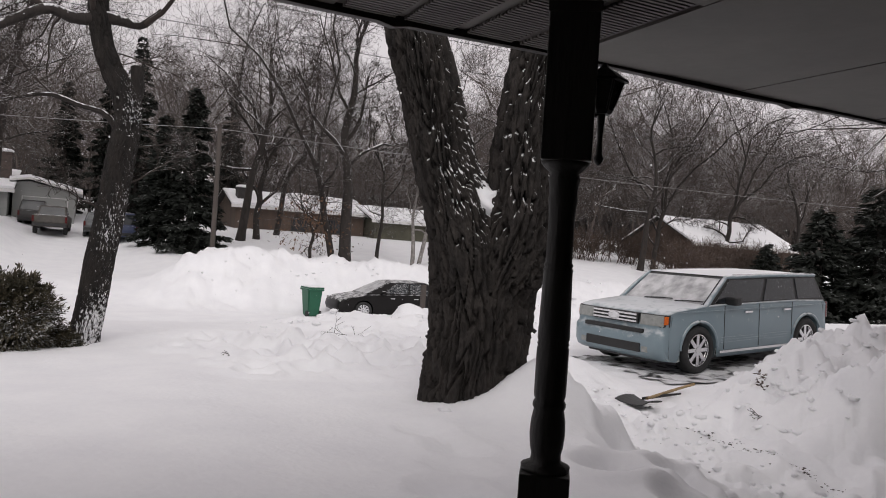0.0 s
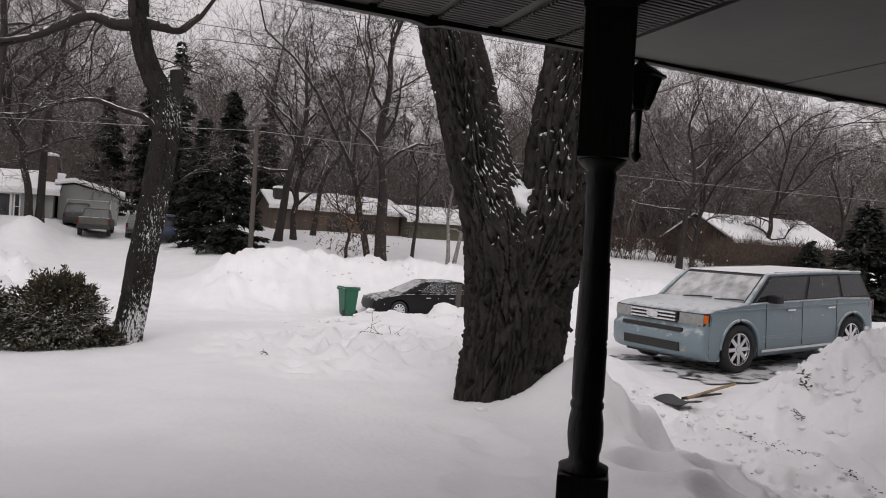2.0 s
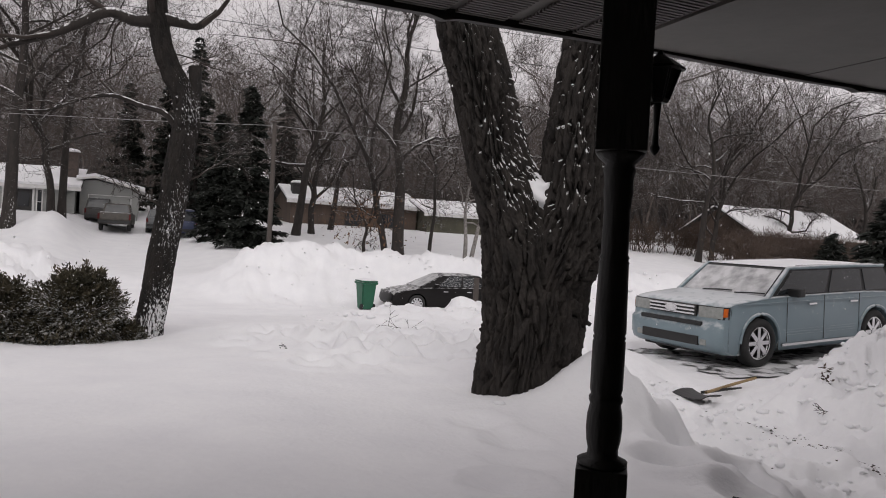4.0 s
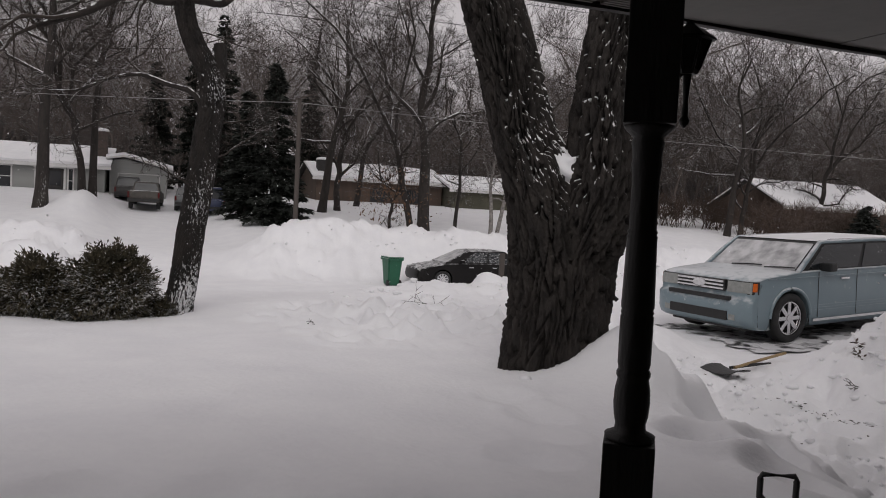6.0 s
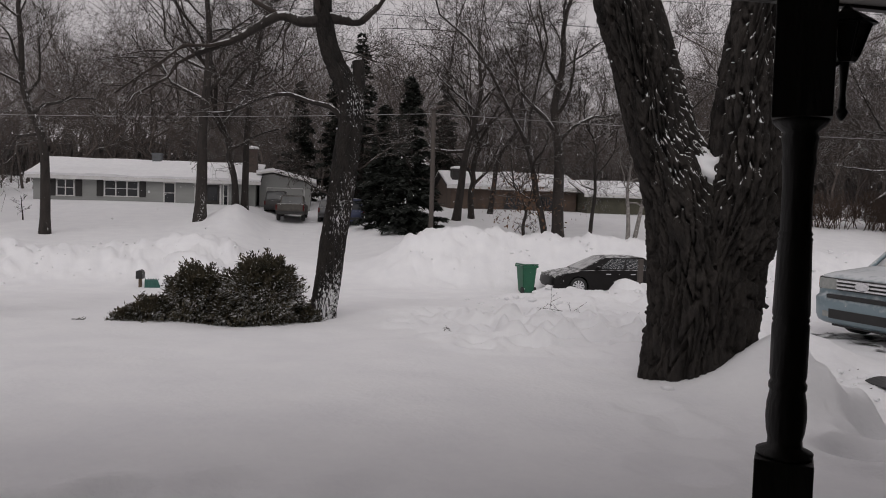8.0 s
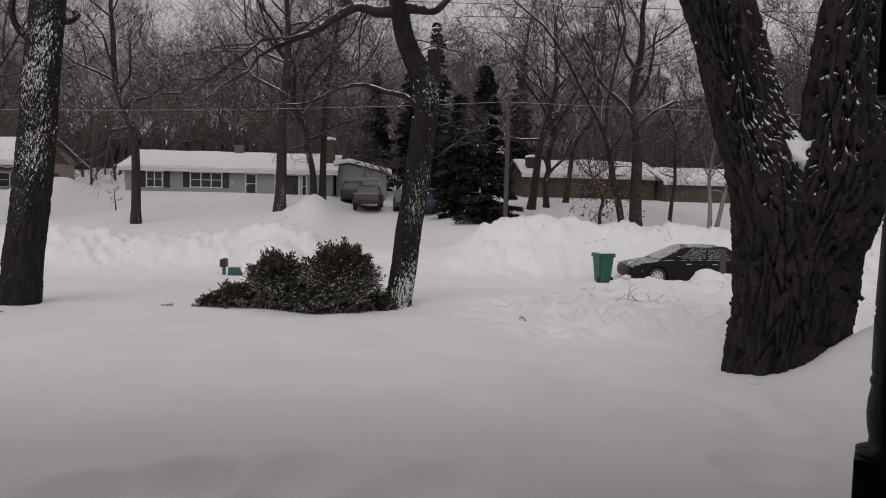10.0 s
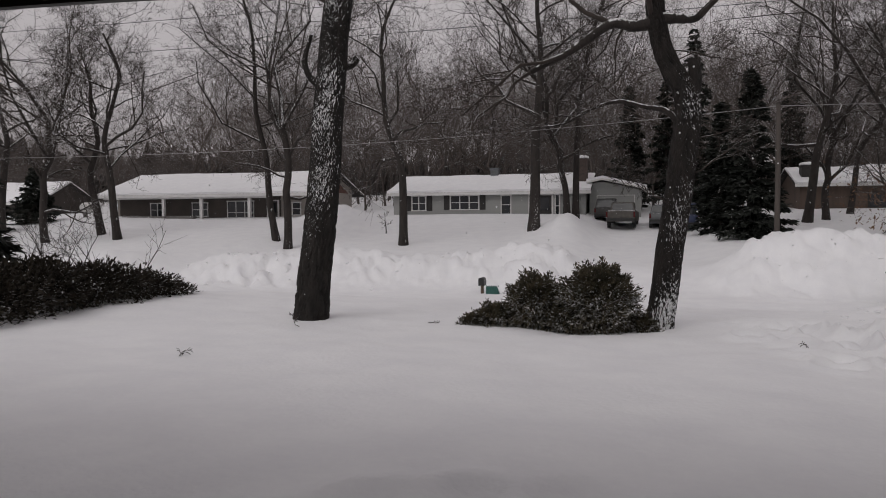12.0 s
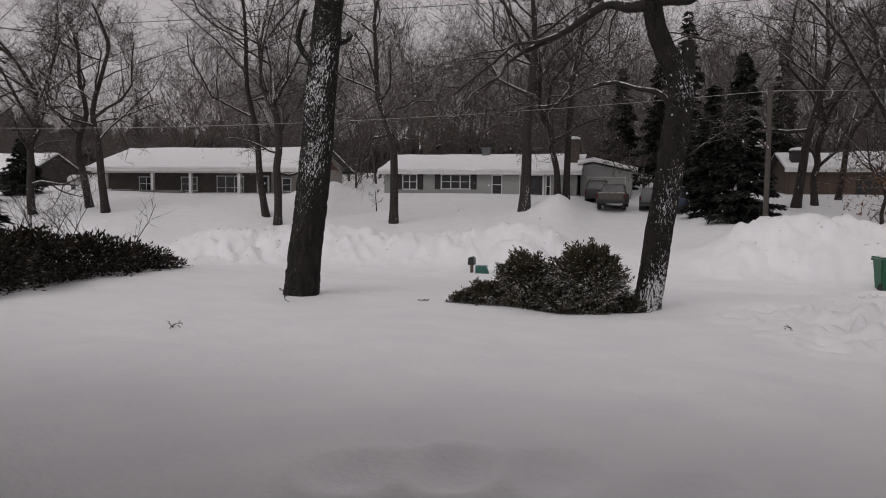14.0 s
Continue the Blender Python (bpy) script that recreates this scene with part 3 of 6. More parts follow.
def bark_stem(spine, radii, sides=300, rings=380, depth=0.035, seed=0, freq=24, flare=0.0, cell=0.26):
    """A stem with furrowed bark: long plates that wander and split."""
    c = curve_points(spine, rings)
    r = np.interp(np.linspace(0, 1, rings), np.linspace(0, 1, len(radii)), radii)
    zc = np.concatenate([[0], np.cumsum(np.linalg.norm(np.diff(c, axis=0), axis=1))])
    ang = np.linspace(0, 2 * np.pi, sides, endpoint=False)
    A, Z = np.meshgrid(ang, zc)
    rr = r[:, None]
    cx, cy = np.cos(A) * 2.2, np.sin(A) * 2.2
    U = A * freq / (2 * np.pi) + 0.75 * fbm(cx * 2 + Z * 3.1, cy * 2 - Z * 2.3, 3, seed) + 0.9 * vnoise(cx + Z * 0.9, cy + 4, seed + 2)
    V = Z / cell + 0.5 * fbm(cx * 3, cy * 3 + Z * 2, 2, seed + 7)
    crack = plates(U, V, int(freq), seed)
    relief = smooth(0.0, 0.26, crack) - 0.7
    d = depth * relief * (0.8 + 0.4 * vnoise(cx * 3, cy * 3 + Z * 4, seed + 5)) + depth * 0.22 * fbm(cx * 9 + 5, cy * 9 + Z * 22, 3, seed + 9)
    lumps = 0.05 * rr * fbm(cx * 0.9 + Z, cy * 0.9 - Z, 2, seed + 13)
    roots = flare * np.exp(-Z / 0.28) * (0.7 + 0.5 * np.sin(A * 5 + 1.0 + seed))
    R = rr + d + lumps + roots
    tang = np.gradient(c, axis=0)
    tang /= np.linalg.norm(tang, axis=1, keepdims=True)
    u = np.cross(tang, np.array([0, 1.0, 0]))
    u /= np.linalg.norm(u, axis=1, keepdims=True)
    w = np.cross(tang, u)
    P = c[:, None] + R[..., None] * (np.cos(A)[..., None] * u[:, None] + np.sin(A)[..., None] * w[:, None])
    idx = np.arange(rings * sides).reshape(rings, sides)
    a, b = idx[:-1], idx[1:]
    q = np.stack([a, np.roll(a, -1, 1), np.roll(b, -1, 1), b], -1).reshape(-1, 4)
    return P.reshape(-1, 3), q


def joined(lists):
    v, f, off = [], [], 0
    for a, b in lists:
        v.append(a)
        f.append(b + off)
        off += len(a)
    return np.concatenate(v), np.concatenate(f)


BIG_BARK = material("big_tree_bark", (0.036, 0.030, 0.026), (0.011, 0.009, 0.008), scale=11, rough=0.95, bump=0.8, bump_scale=40, stretch=(1, 1, 0.4),
                    snow=0.92, snow_from=(0.15, -0.30, 0.95), snow_at=0.86, snow_scale=210, snow_soft=0.05, snow_noise=0.7, patch=0.10, patch_scale=1.3, band=(1.55, 2.15, -0.30, 0.03))


def build_big_tree():
    t = thing("forked_maple", pose(0, 0, 0), "massive forked tree with deeply furrowed bark and snow in the crotch", "tree")
    left = [(2.76, 5.09, 0.2), (2.78, 5.08, 0.60), (2.79, 5.07, 1.15), (2.77, 5.09, 1.48), (2.74, 5.10, 1.72), (2.67, 5.14, 2.02), (2.53, 5.21, 2.40), (2.42, 5.27, 2.83), (2.29, 5.32, 3.29), (2.17, 5.37, 3.74), (2.0, 5.44, 4.4), (1.8, 5.5, 5.3)]
    right = [(2.90, 5.02, 0.2), (2.90, 5.01, 0.73), (2.92, 5.00, 1.16), (2.94, 4.99, 1.49), (2.99, 4.96, 1.73), (3.05, 4.92, 2.03), (3.06, 4.92, 2.45), (3.07, 4.91, 2.83), (3.11, 4.89, 3.21), (3.16, 4.87, 3.57), (3.26, 4.84, 4.2), (3.4, 4.8, 5.2)]
    a = bark_stem(left, [0.40, 0.35, 0.32, 0.31, 0.30, 0.265, 0.225, 0.215, 0.22, 0.215, 0.20, 0.17], seed=3, flare=0.06, depth=0.075, freq=24, cell=0.42)
    b = bark_stem(right, [0.33, 0.29, 0.275, 0.28, 0.295, 0.28, 0.25, 0.225, 0.215, 0.21, 0.2, 0.17], seed=8, flare=0.05, depth=0.075, freq=23, cell=0.42)
    v, f = joined([a, b])
    raw("trunk", v, f, BIG_BARK, t)
    # snow lying in the fork: a saddle that climbs both limbs
    n, m = 28, 20
    th, ph = np.meshgrid(np.linspace(0, 2 * np.pi, n, endpoint=False), np.linspace(0.02, np.pi - 0.02, m))
    ux, uy, uz = np.sin(ph) * np.cos(th), np.sin(ph) * np.sin(th), np.cos(ph)
    k = 1 + 0.16 * fbm(ux * 2.3 + 4, uy * 2.3 + uz * 1.7, 3, 6)
    px = 2.765 + 0.125 * k * ux - 0.02 * uz
    pz = 2.18 + 0.15 * k * uz + 0.55 * (px - 2.76) ** 2 / 0.15 - 0.25 * np.maximum(-uy, 0) * 0.14
    vv = np.stack([px, 5.06 + 0.22 * k * uy, pz], -1).reshape(-1, 3)
    idx = np.arange(n * m).reshape(m, n)
    ff = np.stack([idx[:-1], np.roll(idx[:-1], -1, 1), np.roll(idx[1:], -1, 1), idx[1:]], -1).reshape(-1, 4)
    raw("lodged_snow", vv, ff, SNOW_CAP, t, label="white snow lodged in the fork")


build_big_tree()


S_BARK = material("snow_blown_bark", (0.026, 0.021, 0.018), (0.009, 0.0078, 0.007), scale=9, rough=0.95, bump=1.0, bump_scale=40, stretch=(1, 1, 0.35),
                  snow=0.9, snow_from=(0.42, -0.75, 0.55), snow_at=1.05, snow_scale=95, snow_soft=0.08, patch=0.24, patch_scale=1.2, band=(3.2, 3.9, 0.12, -0.5))
L_BARK = material("streaked_bark", (0.026, 0.022, 0.019), (0.009, 0.008, 0.007), scale=9, rough=0.95, bump=1.0, bump_scale=40, stretch=(1, 1, 0.35),
                  snow=0.9, snow_from=(0.15, -0.9, 0.40), snow_at=1.06, snow_scale=95, snow_soft=0.08, patch=0.22, patch_scale=0.9, band=(1.5, 2.4, -0.25, 0.10))


def build_yard_trees():
    t = thing("crooked_oak", pose(-0.08, 0, 0), "crooked snow-plastered tree with a snapped stub beside the shrub", "tree")
    spine = [(0.10, 10.0, 0.0), (0.14, 10.0, 0.30), (0.22, 10.0, 0.81), (0.28, 10.0, 1.32), (0.37, 9.99, 1.96), (0.43, 9.99, 2.53), (0.49, 9.99, 3.02), (0.47, 9.99, 3.33),
             (0.30, 10.0, 3.66), (0.17, 10.0, 3.96), (0.10, 10.0, 4.31), (0.08, 10.0, 4.67), (0.18, 10.0, 5.21), (0.3, 10.1, 6.4), (0.2, 10.2, 7.6)]
    a = bark_stem(spine, [0.20, 0.175, 0.165, 0.165, 0.165, 0.165, 0.165, 0.155, 0.135, 0.120, 0.115, 0.110, 0.10, 0.08, 0.05], 130, 420, 0.026, 21, 15, 0.03, 0.20)
    stub = bark_stem([(0.46, 9.99, 3.15), (0.56, 9.99, 3.42), (0.57, 9.99, 3.60), (0.56, 9.99, 3.78)], [0.12, 0.090, 0.080, 0.075], 28, 24, 0.012, 23, 5)
    limb = bark_stem([(0.10, 10.0, 4.30), (-0.15, 10.0, 4.25), (-0.46, 9.99, 4.30), (-0.74, 9.97, 4.14), (-1.03, 9.9, 3.94), (-1.5, 9.8, 3.7)], [0.09, 0.075, 0.06, 0.055, 0.045, 0.03], 24, 60, 0.01, 25, 5)
    limb2 = bark_stem([(0.10, 10.0, 4.33), (0.32, 9.99, 4.31), (0.58, 9.98, 4.30), (0.8, 9.9, 4.5)], [0.08, 0.065, 0.05, 0.03], 24, 30, 0.01, 27, 5)
    v, f = joined([a, stub])
    raw("trunk", v, f, S_BARK, t)
    snowy = bark_stem([(0.40, 9.99, 2.95), (0.22, 9.95, 3.14), (-0.05, 9.92, 3.20), (-0.36, 9.9, 3.28), (-0.70, 9.88, 3.20), (-1.05, 9.85, 3.02), (-1.35, 9.8, 2.98)], [0.045, 0.034, 0.028, 0.024, 0.019, 0.013, 0.007], 14, 60, 0.005, 29, 5)
    for piece in (limb, limb2, snowy):
        raw("limb", *piece, BARK_GREY, t)
    rng = random.Random(31)
    out = {}
    for p, d, ln, r in [((-0.46, 9.99, 4.3), (-0.7, 0.1, 0.5), 2.0, 0.04), ((-1.0, 9.9, 3.95), (-0.9, -0.1, -0.2), 1.8, 0.03), ((-1.5, 9.8, 3.7), (-1, -0.1, -0.3), 1.4, 0.025),
                        ((0.6, 9.98, 4.3), (0.8, 0, 0.5), 1.6, 0.035), ((0.1, 10, 4.7), (-0.6, 0.2, 0.9), 2.6, 0.05), ((0.15, 10, 5.2), (0.7, 0.1, 0.8), 2.8, 0.05),
                        ((0.05, 10, 4.3), (-0.7, -0.3, 0.8), 2.4, 0.04), ((0.3, 10.1, 6.4), (-0.5, 0, 1), 2.2, 0.04),
                        ((-0.1, 9.92, 3.22), (-0.8, 0.1, 0.25), 1.2, 0.016), ((-0.5, 9.9, 3.26), (-0.7, -0.1, -0.35), 1.1, 0.014), ((-0.9, 9.87, 3.1), (-1, 0, 0.2), 1.0, 0.012),
                        ((0.30, 9.98, 1.9), (-0.7, -0.2, 0.65), 0.9, 0.012), ((0.5, 9.97, 2.3), (0.9, -0.1, 0.25), 0.9, 0.012), ((0.5, 9.98, 2.75), (0.9, 0, 0.1), 0.8, 0.012),
                        ((0.15, 10, 3.9), (0.9, -0.1, -0.1), 1.1, 0.014), ((-0.3, 9.99, 4.26), (-0.3, 0, -1), 0.9, 0.014)]:
        grow(rng, p, d, ln, r, 1, 4, out, (0, 7, 6, 4), wob=0.28, up=0.05)
    v, f = tubes(limb_groups(out))
    raw("crown", v, f, TWIGS, t)

    t = thing("straight_oak", pose(-0.05, 0, 0), "tall dark trunk with snow-streaked bark and a broken stub", "tree")
    spine = [(-4.40, 8.98, 0.0), (-4.37, 8.99, 0.36), (-4.32, 9.02, 0.98), (-4.25, 9.05, 1.59), (-4.18, 9.08, 2.35), (-4.13, 9.11, 3.10), (-4.07, 9.13, 3.77), (-4.01, 9.16, 4.43), (-3.92, 9.2, 5.17), (-3.86, 9.23, 5.9), (-3.8, 9.3, 7.5)]
    a = bark_stem(spine, [0.28, 0.235, 0.215, 0.205, 0.195, 0.19, 0.185, 0.175, 0.165, 0.15, 0.1], 130, 420, 0.028, 41, 16, 0.03, 0.22)
    stub = bark_stem([(-4.1, 9.14, 3.72), (-3.95, 9.2, 3.80), (-3.83, 9.24, 3.84), (-3.76, 9.26, 3.92)], [0.09, 0.06, 0.05, 0.045], 24, 24, 0.012, 43, 5)
    knot = bark_stem([(-4.12, 9.13, 3.55), (-4.3, 9.05, 3.6), (-4.4, 9.0, 3.85), (-4.3, 9.0, 4.2)], [0.05, 0.04, 0.035, 0.02], 20, 24, 0.008, 45, 4)
    v, f = joined([a, stub, knot])
    raw("trunk", v, f, L_BARK, t)
    rng = random.Random(47)
    out = {}
    for p, d, ln, r in [((-4.0, 9.15, 4.6), (-0.8, 0.1, 0.6), 2.2, 0.04), ((-3.9, 9.2, 5.2), (0.8, 0.1, 0.5), 2.4, 0.045), ((-3.9, 9.2, 5.6), (-0.5, -0.4, 0.9), 2.4, 0.04)]:
        grow(rng, p, d, ln, r, 1, 4, out, (0, 7, 6, 4), wob=0.25, up=0.05)
    v, f = tubes(limb_groups(out))
    raw("crown", v, f, TWIGS, t)


build_yard_trees()


def at_azimuth(az, y):
    return y * math.tan(radians(az)), y


def build_lawn_trees():
    lab = "bare leafless tree with dark bark dusted with snow"
    rows = [  # azimuth, distance, height, radius, lean
        (-18.8, 36, 14, 0.24, 0.02, "tree3"), (-8.7, 40.5, 15, 0.33, -0.01, "t4"), (-6.1, 44, 14, 0.20, -0.03, "t5"), (-5.5, 44.5, 15, 0.22, 0.03, "t6"),
        (-28.4, 39, 14, 0.22, -0.10, "h1a"), (-27.6, 37.5, 14, 0.24, -0.01, "h1b"), (-40.5, 40, 12, 0.26, -0.14, "l1"), (-39.5, 38, 13, 0.26, 0.02, "l2"),
        (-44.0, 37, 13, 0.25, -0.03, "l3"), (-46.6, 41, 14, 0.3, 0.02, "l4"), (18.5, 37, 15, 0.34, 0.03, "tw"), (17.7, 37.3, 13, 0.19, -0.14, "tw2"),
        (20.9, 39, 9, 0.12, 0.02, "thin"), (10.6, 46, 15, 0.28, 0.06, "b1"), (11.8, 47, 14, 0.22, -0.04, "b2"), (13.2, 50, 13, 0.2, 0.1, "b3"),
        (41.1, 42, 13, 0.24, 0.05, "r1"), (42.0, 43, 13, 0.2, 0.10, "r2"), (27.5, 40, 14, 0.22, 0.05, "r3"), (35, 44, 13, 0.2, 0.04, "r4"), (47, 46, 14, 0.22, 0.05, "r5"), (51.5, 50, 14, 0.22, 0.03, "r6")]
    for i, (az, y, tall, r, ln, _) in enumerate(rows):
        x, y = at_azimuth(az, y)
        leafless_tree("bare_tree", x, y, tall * (1.16 if az > 5 else 1.28), r, 100 + i, lab, lean=(ln, 0), group="bare trees across the street", counts=(0, 10, 7, 7))
    white = material("birch_bark", (0.30, 0.28, 0.26), (0.10, 0.09, 0.085), scale=8, rough=0.8, bump=0.3)
    for az, ln, s in ((23.7, -0.02, 301), (24.1, 0.16, 302)):
        x, y = at_azimuth(az, 37)
        leafless_tree("birch_tree", x, y, 8, 0.13, s, "slender pale birch leaning beside its twin", lean=(ln, 0), counts=(0, 7, 5, 3), bark=white, group="birches")
    x, y = at_azimuth(-20.1, 43)
    leafless_tree("sapling", x, y, 2.0, 0.05, 311, "small bare sapling in the snow", counts=(0, 5, 4, 2), last=3)


build_lawn_trees()


def build_side_trees():
    """Trees beside the house whose limbs hang into the view."""
    for x, y, tall, r, limbs, seed in ((12.8, 6.5, 9.0, 0.22, [((12.8, 6.5, 4.1), (-0.95, -0.06, -0.10), 4.2, 0.05), ((12.8, 6.5, 4.7), (-0.95, 0.08, -0.16), 4.0, 0.045)], 401),
                                       (-10.5, 6.0, 10.0, 0.24, [((-10.3, 6.1, 5.2), (0.9, 0.75, -0.22), 3.6, 0.05), ((-10.3, 6.1, 4.5), (0.7, 1.0, -0.1), 3.4, 0.045)], 402)):
        t = thing("overhanging_tree", pose(0, 0, 0), "bare tree whose dark limbs hang across the view", "tree")
        z = float(height(x, y))
        v, f = tubes([(np.array([curve_points([(x, y, z - 0.3), (x - 0.05, y, z + tall * 0.4), (x + 0.1, y + 0.1, z + tall)], 12)]), np.array([np.linspace(r, r * 0.3, 12)]), 14)])
        raw("trunk", v, f, BARK_GREY, t)
        rng = random.Random(seed)
        out = {}
        for p, d, ln, rr in limbs:
            grow(rng, (x, y, p[2]), d, ln, rr, 1, 4, out, (0, 9, 5, 3), wob=0.22, up=0.0, clear=0.3)
        v, f = tubes(limb_groups(out))
        raw("limb", v, f, TWIGS, t)


build_side_trees()


def needles(rng, count, place, size, drop=0.2):
    """Flat sprays of foliage: count leaves, place(rng) gives a point and an outward way."""
    v = np.zeros((count * 4, 3), np.float32)
    for i in range(count):
        p, d = place(rng)
        d = d / (np.linalg.norm(d) + 1e-9)
        s = np.cross(d, np.array([rng.gauss(0, 0.5), rng.gauss(0, 0.5), 1.0]))
        s /= np.linalg.norm(s) + 1e-9
        a = size * rng.uniform(0.6, 1.4)
        w = a * rng.uniform(0.16, 0.30)
        dd = d * a
        dd[2] -= drop * a
        v[4 * i] = p - 0.2 * dd
        v[4 * i + 1] = p + 0.4 * dd + s * w
        v[4 * i + 2] = p + dd
        v[4 * i + 3] = p + 0.4 * dd - s * w
    return v, np.arange(count * 4).reshape(-1, 4)


def spruce(name, x, y, tall, wide, seed, label, count=9000, leaf=0.5, group="", foot=0.03):
    rng = random.Random(seed)
    t = thing(name, pose(x, y, float(height(x, y)) - 0.2), label, "tree", group)
    v, f = tubes([([[(0, 0, 0), (0.03, 0, tall * 0.5), (0, 0, tall)]], [[0.02 * tall, 0.013 * tall, 0.003]], 8)])
    raw("trunk", v, f, BARK_GREY, t)
    boughs = []
    h = foot * tall
    while h < tall * 0.97:
        k = 1 - h / tall
        for _ in range(5):
            a = rng.uniform(0, 2 * math.pi)
            r = wide * k ** 0.85 * rng.uniform(0.45, 1.18) + 0.06
            boughs.append((h + rng.uniform(-0.1, 0.1), a, r))
        h += tall * 0.028
    weight = np.cumsum([b[2] for b in boughs])

    def place(g):
        h0, a, r = boughs[int(np.searchsorted(weight, g.random() * weight[-1]))]
        s = g.random() ** 0.6
        q = s * r
        a2 = a + g.gauss(0, 0.13) * (0.5 + 0.5 * s)
        p = np.array([q * math.cos(a2), q * math.sin(a2), h0 - 0.28 * q + 0.10 * q * s + g.gauss(0, 0.05)])
        return p, np.array([math.cos(a2 + g.gauss(0, 0.7)), math.sin(a2 + g.gauss(0, 0.7)), g.gauss(-0.1, 0.25)])
    v, f = needles(rng, count, place, leaf)
    raw("foliage", v, f, NEEDLE, t, smooth_faces=False)
    return t


def build_conifers():
    g = "dark spruces"
    lab = "tall dark spruce with snow-dusted drooping boughs"
    for az, y, tall, wide, s in ((6.9, 40, 8.9, 1.95, 1), (5.0, 42, 7.2, 1.5, 2), (3.1, 60, 14.5, 2.3, 3), (9.6, 66, 13, 2.0, 4), (1.2, 63, 12, 2.0, 5), (-1.5, 66, 11, 2.0, 6)):
        x, yy = at_azimuth(az, y)
        spruce("spruce", x, yy, tall, wide, 500 + s, lab, 15000, 0.30, g)
    x, yy = at_azimuth(-49.6, 9.6)
    spruce("spruce", x, yy, 3.1, 1.6, 510, "young dark spruce with snow on its boughs", 5200, 0.24, g, foot=0.02)
    for az, y, tall, wide, s in ((53.2, 16.5, 5.0, 2.0, 21), (56.5, 15.5, 5.5, 2.2, 22), (58.5, 18, 6, 2.2, 23), (49.8, 36, 3.4, 1.8, 25), (-44.6, 47, 4.6, 2.2, 26), (-47.6, 41, 6.0, 2.0, 27)):
        x, yy = at_azimuth(az, y)
        spruce("spruce", x, yy, tall, wide, 500 + s, "dark bushy spruce dusted with snow", 14000, 0.24, g, foot=0.0)


build_conifers()


def shrub(name, x, y, lobes, seed, label, count, leaf, mat, stems=12):
    """lobes: (dx, dy, dz, rx, ry, rz) of the bulges of the crown."""
    rng = random.Random(seed)
    t = thing(name, pose(x, y, float(height(x, y)) - 0.08), label, "shrub")
    branch = []
    for i in range(stems):
        lx, ly, lz, rx, ry, rz = lobes[i % len(lobes)]
        e = np.array([lx + rng.gauss(0, 0.35) * rx, ly + rng.gauss(0, 0.35) * ry, lz + rng.uniform(0.1, 0.8) * rz])
        branch.append([(lx * 0.6, ly * 0.6, 0), tuple(e * 0.5), tuple(e)])
    v, f = tubes([(np.array(branch), np.tile([0.03, 0.02, 0.006], (stems, 1)), 5)])
    raw("stems", v, f, TWIGS, t)
    area = np.cumsum([rx * rz for _, _, _, rx, ry, rz in lobes])

    def place(g):
        lx, ly, lz, rx, ry, rz = lobes[int(np.searchsorted(area, g.random() * area[-1]))]
        d = np.array([g.gauss(0, 1), g.gauss(0, 1), g.gauss(0.25, 1)])
        d /= np.linalg.norm(d)
        clump = 1 + 0.34 * noise.noise(Vector(tuple(d * 4.4)) + Vector((lx * 5, 0, 0)))
        k = g.random() ** 0.25 * clump * (1.0 + 0.02 * g.gauss(0, 1) ** 2)
        p = np.array([lx + rx * d[0] * k, ly + ry * d[1] * k, max(lz + rz * d[2] * k, 0.0)])
        return p, d + np.array([g.gauss(0, 0.45), g.gauss(0, 0.45), g.gauss(0.02, 0.45)])
    v, f = needles(rng, count, place, leaf, 0.05)
    raw("foliage", v, f, mat, t, smooth_faces=False)
    return t


def build_shrubs():
    x, y = polar(-7.2, 9.45)
    shrub("juniper_shrub", x, y, [(0.52, 0, 0.38, 0.48, 0.46, 0.50), (0.14, 0.02, 0.14, 0.36, 0.40, 0.24), (-0.30, 0.08, 0.34, 0.36, 0.38, 0.42), (-0.78, 0.0, 0.14, 0.30, 0.30, 0.24), (-1.05, -0.05, 0.08, 0.22, 0.22, 0.16),
                                  (0.98, 0.1, 0.08, 0.26, 0.22, 0.18)],
          61, "dense green juniper shrub speckled with snow", 60000, 0.040, SHRUB, 16)
    dark = material("dark_leaved_shrub", (0.034, 0.027, 0.018), (0.011, 0.010, 0.008), scale=6, rough=0.8, gloss=0.2, snow=0.6, snow_from=(0, -0.1, 1), snow_at=1.16, snow_scale=7)
    x, y = polar(-41.5, 12.4)
    shrub("spreading_shrub", x, y, [(0.2, -2.2, 0.26, 0.8, 1.0, 0.52), (-0.1, -1.0, 0.28, 0.8, 0.9, 0.50), (0.0, 0.1, 0.24, 0.8, 0.9, 0.42), (0.1, 1.0, 0.16, 0.6, 0.8, 0.30), (0.15, 1.6, 0.08, 0.45, 0.6, 0.16)],
          63, "low spreading dark shrub with upright leafy shoots", 30000, 0.060, dark, 40)
    # bare suckers standing out of it
    t = thing("bare_thicket", pose(x - 0.6, y + 0.3, float(height(x, y))), "thin bare shoots rising from the snow behind the shrub", "shrub")
    rng = random.Random(65)
    out = {}
    for _ in range(14):
        grow(rng, (rng.uniform(-1.6, 0.7), rng.uniform(0, 0.9), 0), (rng.gauss(0, 0.4), rng.gauss(0, 0.2), 1), rng.uniform(0.8, 1.5), 0.012, 2, 4, out, (0, 0, 5, 3), wob=0.2)
    v, f = tubes(limb_groups(out))
    raw("growth", v, f, TWIGS, t)


build_shrubs()


